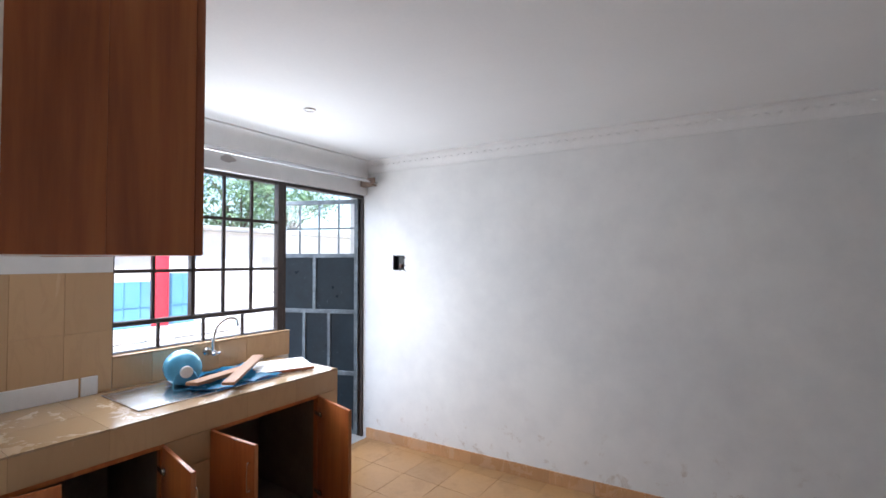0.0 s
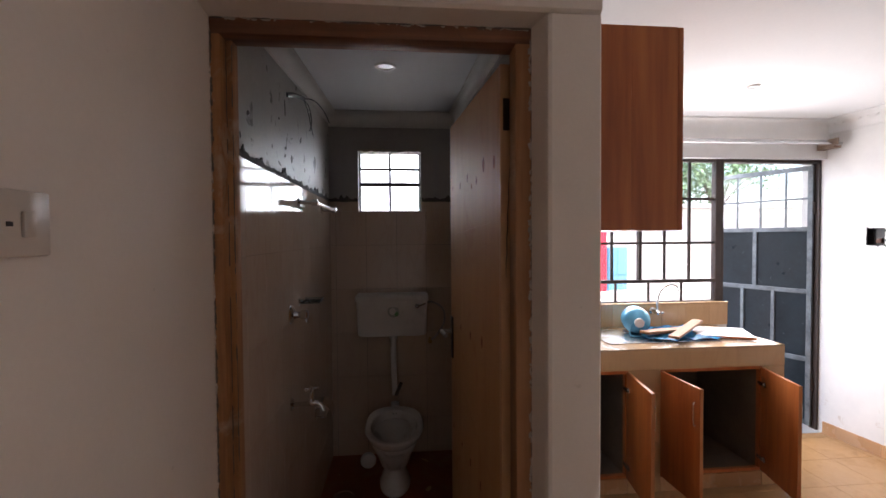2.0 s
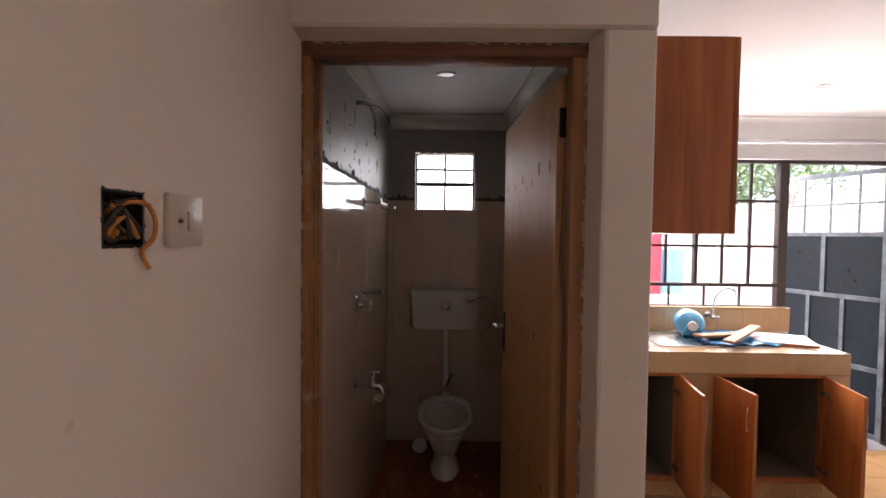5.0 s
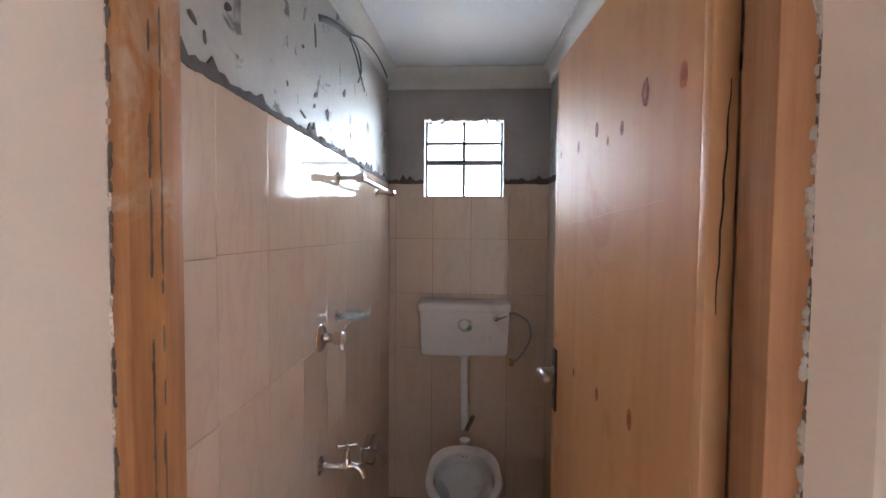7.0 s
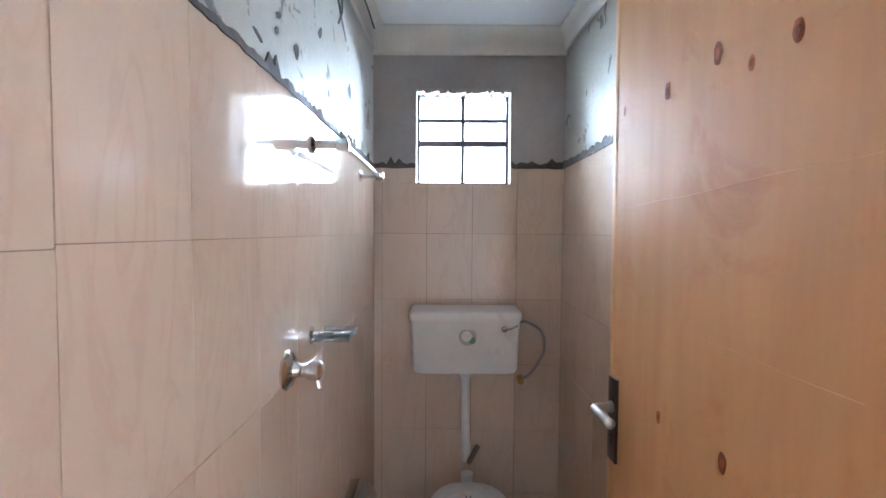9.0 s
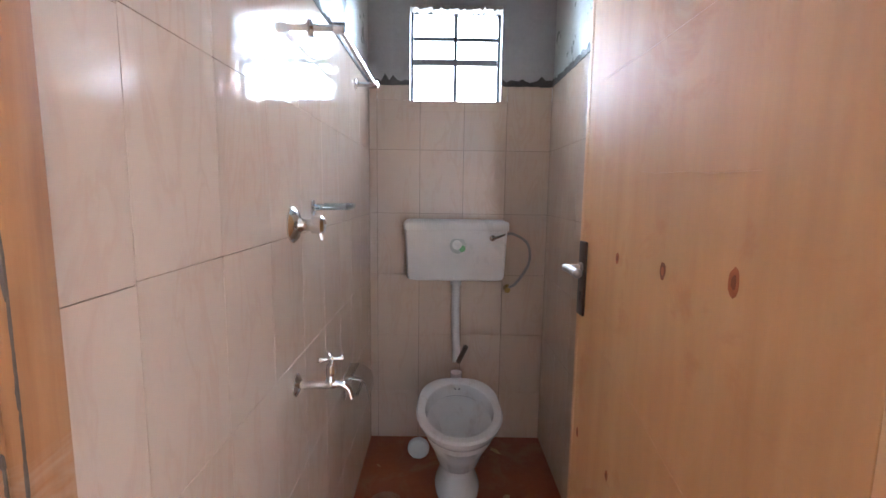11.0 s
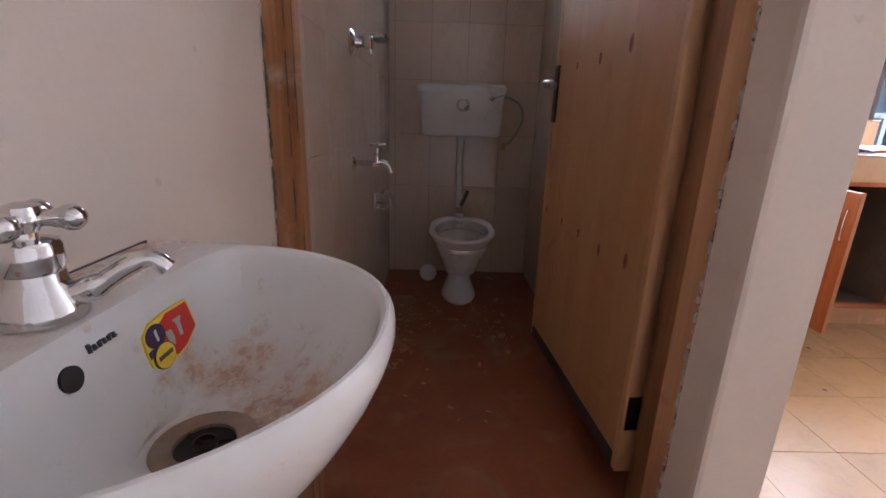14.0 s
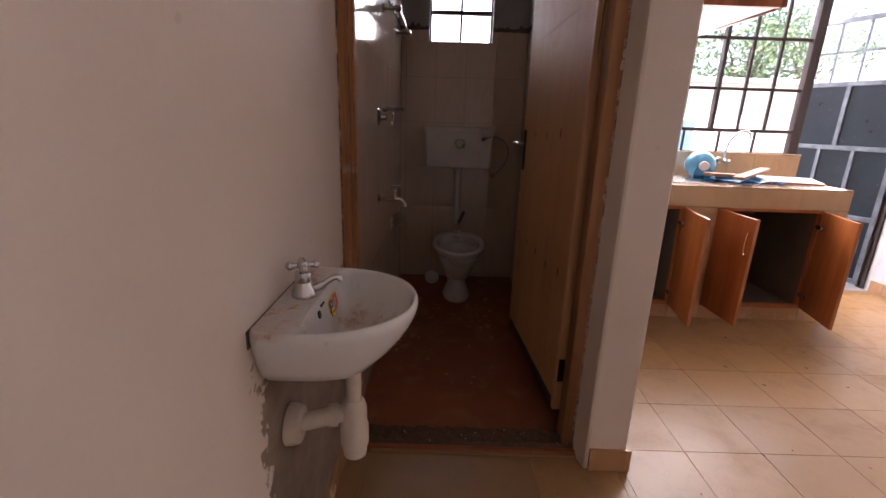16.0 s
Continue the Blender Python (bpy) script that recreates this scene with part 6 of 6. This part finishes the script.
# toilet wall tiles, 20 x 30 cm, with the window's opening left free
tiles_far = structure("tiling_far", box_bm((XW, YL, TF), (XW + 0.003, YP0, 1.718)), GROUT, "beige veined glazed wall tiles", "wall tiling")
tiles_left = structure("tiling_left", box_bm((XW, YL, TF), (XD0, YL + 0.003, 1.792)), GROUT, "beige veined glazed wall tiles", "wall tiling")
tiles_right = structure("tiling_right", box_bm((XW, YP0 - 0.003, TF), (XD0, YP0, 1.792)), GROUT, "beige veined glazed wall tiles", "wall tiling")
ZT = [TF, 0.270, 0.573, 0.880, 1.183, 1.487, 1.790]
YT = [-0.590, -0.553, -0.347, -0.137, 0.067, 0.278]
for y0, y1 in zip(YT, YT[1:]):
    for z0, z1 in zip(ZT, ZT[1:]):
        cuts = [(y0, y1, z0, z1)]
        if z1 > 1.718 and y1 > -0.397 and y0 < 0.034:
            cuts = [(y0, y1, z0, 1.718)]
            if y0 < -0.397:
                cuts.append((y0, -0.398, 1.718, z1))
            if y1 > 0.034:
                cuts.append((0.035, y1, 1.718, z1))
        for p0, p1, q0, q1 in cuts:
            piece("tile", T_WALL, tiles_far, (XW + 0.002, p0 + 0.0011, q0 + 0.0008), (XW + 0.009, p1 - 0.0011, q1 - 0.0008), 0.12)
XT = [-0.735, -0.889] + [-0.889 - 0.2035 * i for i in range(1, 9)] + [-2.571]
for i, (x1, x0) in enumerate(zip(XT, XT[1:])):
    for z0, z1 in zip(ZT, ZT[1:]):
        dz = -0.008 if i == 0 else -0.004
        za, zb = (z0 if z0 == TF else z0 + dz), (z1 + dz if z1 < 1.785 else z1)
        gap = 0.0011 if (i * 7 + int(z0 * 10)) % 3 == 0 else 0.0006
        piece("tile", T_WALL, tiles_left, (x0 + gap, YL + 0.002, za + 0.0006), (x1 - gap, YL + 0.010, zb - 0.0006), 0.10)
for x1, x0 in zip(XT, XT[1:]):
    for z0, z1 in zip(ZT, ZT[1:]):
        piece("tile", T_WALL, tiles_right, (x0 + 0.0007, YP0 - 0.010, z0 + 0.0007), (x1 - 0.0009, YP0 - 0.002, z1 - 0.0007), 0.10)

# kitchen splashback
splash = structure("tiling_kitchen", box_bm((XW, YP1, CT - 0.005), (XW + 0.003, 1.240, 1.480)), KITCHEN_GROUT, "plain beige glazed kitchen wall tiles", "wall tiling")
yk = [YP1 + 0.002, 0.64, 0.84, 1.04, 1.240]
for y0, y1 in zip(yk, yk[1:]):
    for z0, z1 in ((CT, 1.18), (1.18, 1.480)):
        piece("tile", T_KIT, splash, (XW + 0.002, y0 + 0.0005, z0 + 0.0005), (XW + 0.009, y1 - 0.0005, z1 - 0.0005), 0.05)
for i in range(6):
    y0, y1 = 1.242 + 0.19 * i, min(2.335, 1.242 + 0.19 * (i + 1))
    piece("tile", T_KIT, splash, (XW + 0.001, y0 + 0.001, CT + 0.001), (XW + 0.009, y1 - 0.001, 1.029), 0.05)
# worktop tiles round the sink and on the front edge
for x0, x1 in ((XW + 0.009, -2.24), (-2.24, CX + 0.010)):
    y = YP1 + 0.002
    while y < CYE - 0.01:
        y1 = min(y + 0.30, CYE)
        for p0, p1, q0, q1 in ((x0, x1, y, y1),):
            if q1 <= SY0 - 0.0 or q0 >= SY1:
                piece("tile", T_TOP, counter, (p0 + 0.001, q0 + 0.001, CT - 0.0085), (p1 - 0.001, q1 - 0.001, CT))
            else:
                for r0, r1 in ((q0, min(q1, SY0)), (max(q0, SY1), q1)):
                    if r1 - r0 > 0.01:
                        piece("tile", T_TOP, counter, (p0 + 0.001, r0 + 0.001, CT - 0.0085), (p1 - 0.001, r1 - 0.001, CT))
                s0, s1 = max(q0, SY0), min(q1, SY1)
                e0, e1 = (p0, SX0) if x0 < -2.4 else (SX1, p1)
                piece("tile", T_TOP, counter, (e0 + 0.001, s0 + 0.001, CT - 0.0085), (e1 - 0.001, s1 - 0.001, CT))
        y = y1
y = YP1 + 0.002
while y < CYE - 0.01:
    y1 = min(y + 0.30, CYE)
    piece("tile", T_KIT, counter, (CX + 0.001, y + 0.0003, 0.739), (CX + 0.010, y1 - 0.0003, CT - 0.009))
    y = y1
for y0, y1 in ((1.226, 1.429), (2.086, CYE)):
    for z0, z1 in ((0.0, 0.30), (0.30, 0.60), (0.60, 0.737)):
        piece("tile", T_KIT, counter, (CX + 0.001, y0 + 0.001, z0 + 0.001), (CX + 0.009, y1 - 0.001, z1 - 0.001))
for y0, y1 in ((0.523, 0.87), (0.87, 1.224), (1.431, 1.76), (1.76, 2.084)):
    piece("tile", T_SKIRT, counter, (CX + 0.001, y0 + 0.001, 0.001), (CX + 0.008, y1 - 0.001, 0.088))

# floor drain beside the pan
gully = thing("floor_drain", pose(-2.07, -0.455, TF), "dusty round floor drain cover in the cement floor", "drain")
GULLY = mottled("dusty_drain_cover", (0.27, 0.12, 0.065), (0.36, 0.21, 0.14), 0.5, 20, 70, 0.2)
part("rim", lathe(bmesh.new(), [(0.066, -0.003), (0.066, 0.002), (0.062, 0.004), (0.054, 0.004), (0.052, -0.001)], Matrix.Identity(4), 32, False, False), GULLY, gully)
part("cover", lathe(bmesh.new(), [(0.051, -0.003), (0.051, 0.0015), (0.046, 0.0025), (0.010, 0.0025)], Matrix.Identity(4), 32), GULLY, gully)

# wood shavings and crumbs on the floors
def litter(name, n, area, z, size, mat, label, seed, focus=None):
    rnd = random.Random(seed)
    b = bmesh.new()
    for _ in range(n):
        if focus and rnd.random() < 0.85:
            f = rnd.choice(focus)
            x, y = rnd.gauss(f[0], f[2]), rnd.gauss(f[1], f[2])
        else:
            x, y = rnd.uniform(area[0], area[1]), rnd.uniform(area[2], area[3])
        if not (area[0] < x < area[1] and area[2] < y < area[3]):
            continue
        s = size * rnd.uniform(0.25, 1.1) * (1.9 if rnd.random() < 0.12 else 1.0)
        m = pose(x, y, z + 0.0012, rnd.uniform(-14, 14), rnd.uniform(-14, 14), rnd.uniform(0, 360))
        w = s * rnd.uniform(0.25, 0.6)
        h = rnd.uniform(0.001, 0.004)
        pts = [(-s, -w * 0.6, 0), (s * 0.2, -w, h), (s, -w * 0.2, 0), (s * 0.7, w, 0), (-s * 0.5, w * 0.8, h)]
        ring_faces(b, [[m @ Vector(q) for q in pts], [m @ (Vector(q) * 0.9 + Vector((0, 0, 0.0012))) for q in pts]])
    return solid(name, b, mat, label, "litter", kind="stuff", smooth=False)


litter("wood_shavings", 210, (-2.48, -1.05, -0.57, 0.08), TF, 0.016, SHAVING, "pale wood shavings strewn on the toilet floor", 61, ((-1.62, -0.47, 0.05), (-1.50, -0.50, 0.06), (-1.40, -0.53, 0.05), (-1.85, -0.42, 0.07), (-1.92, -0.08, 0.12), (-1.70, 0.02, 0.08)))
litter("mortar_crumbs", 28, (-0.735, -0.66, -0.58, 0.24), TF + 0.014, 0.008, PLASTER_FLAKE, "pale mortar crumbs on the sill", 62)
litter("floor_crumbs", 45, (-1.7, 0.6, 0.45, 2.3), 0.0, 0.010, DARK_FLAKE, "dark dirt crumbs on the floor tiles", 63)
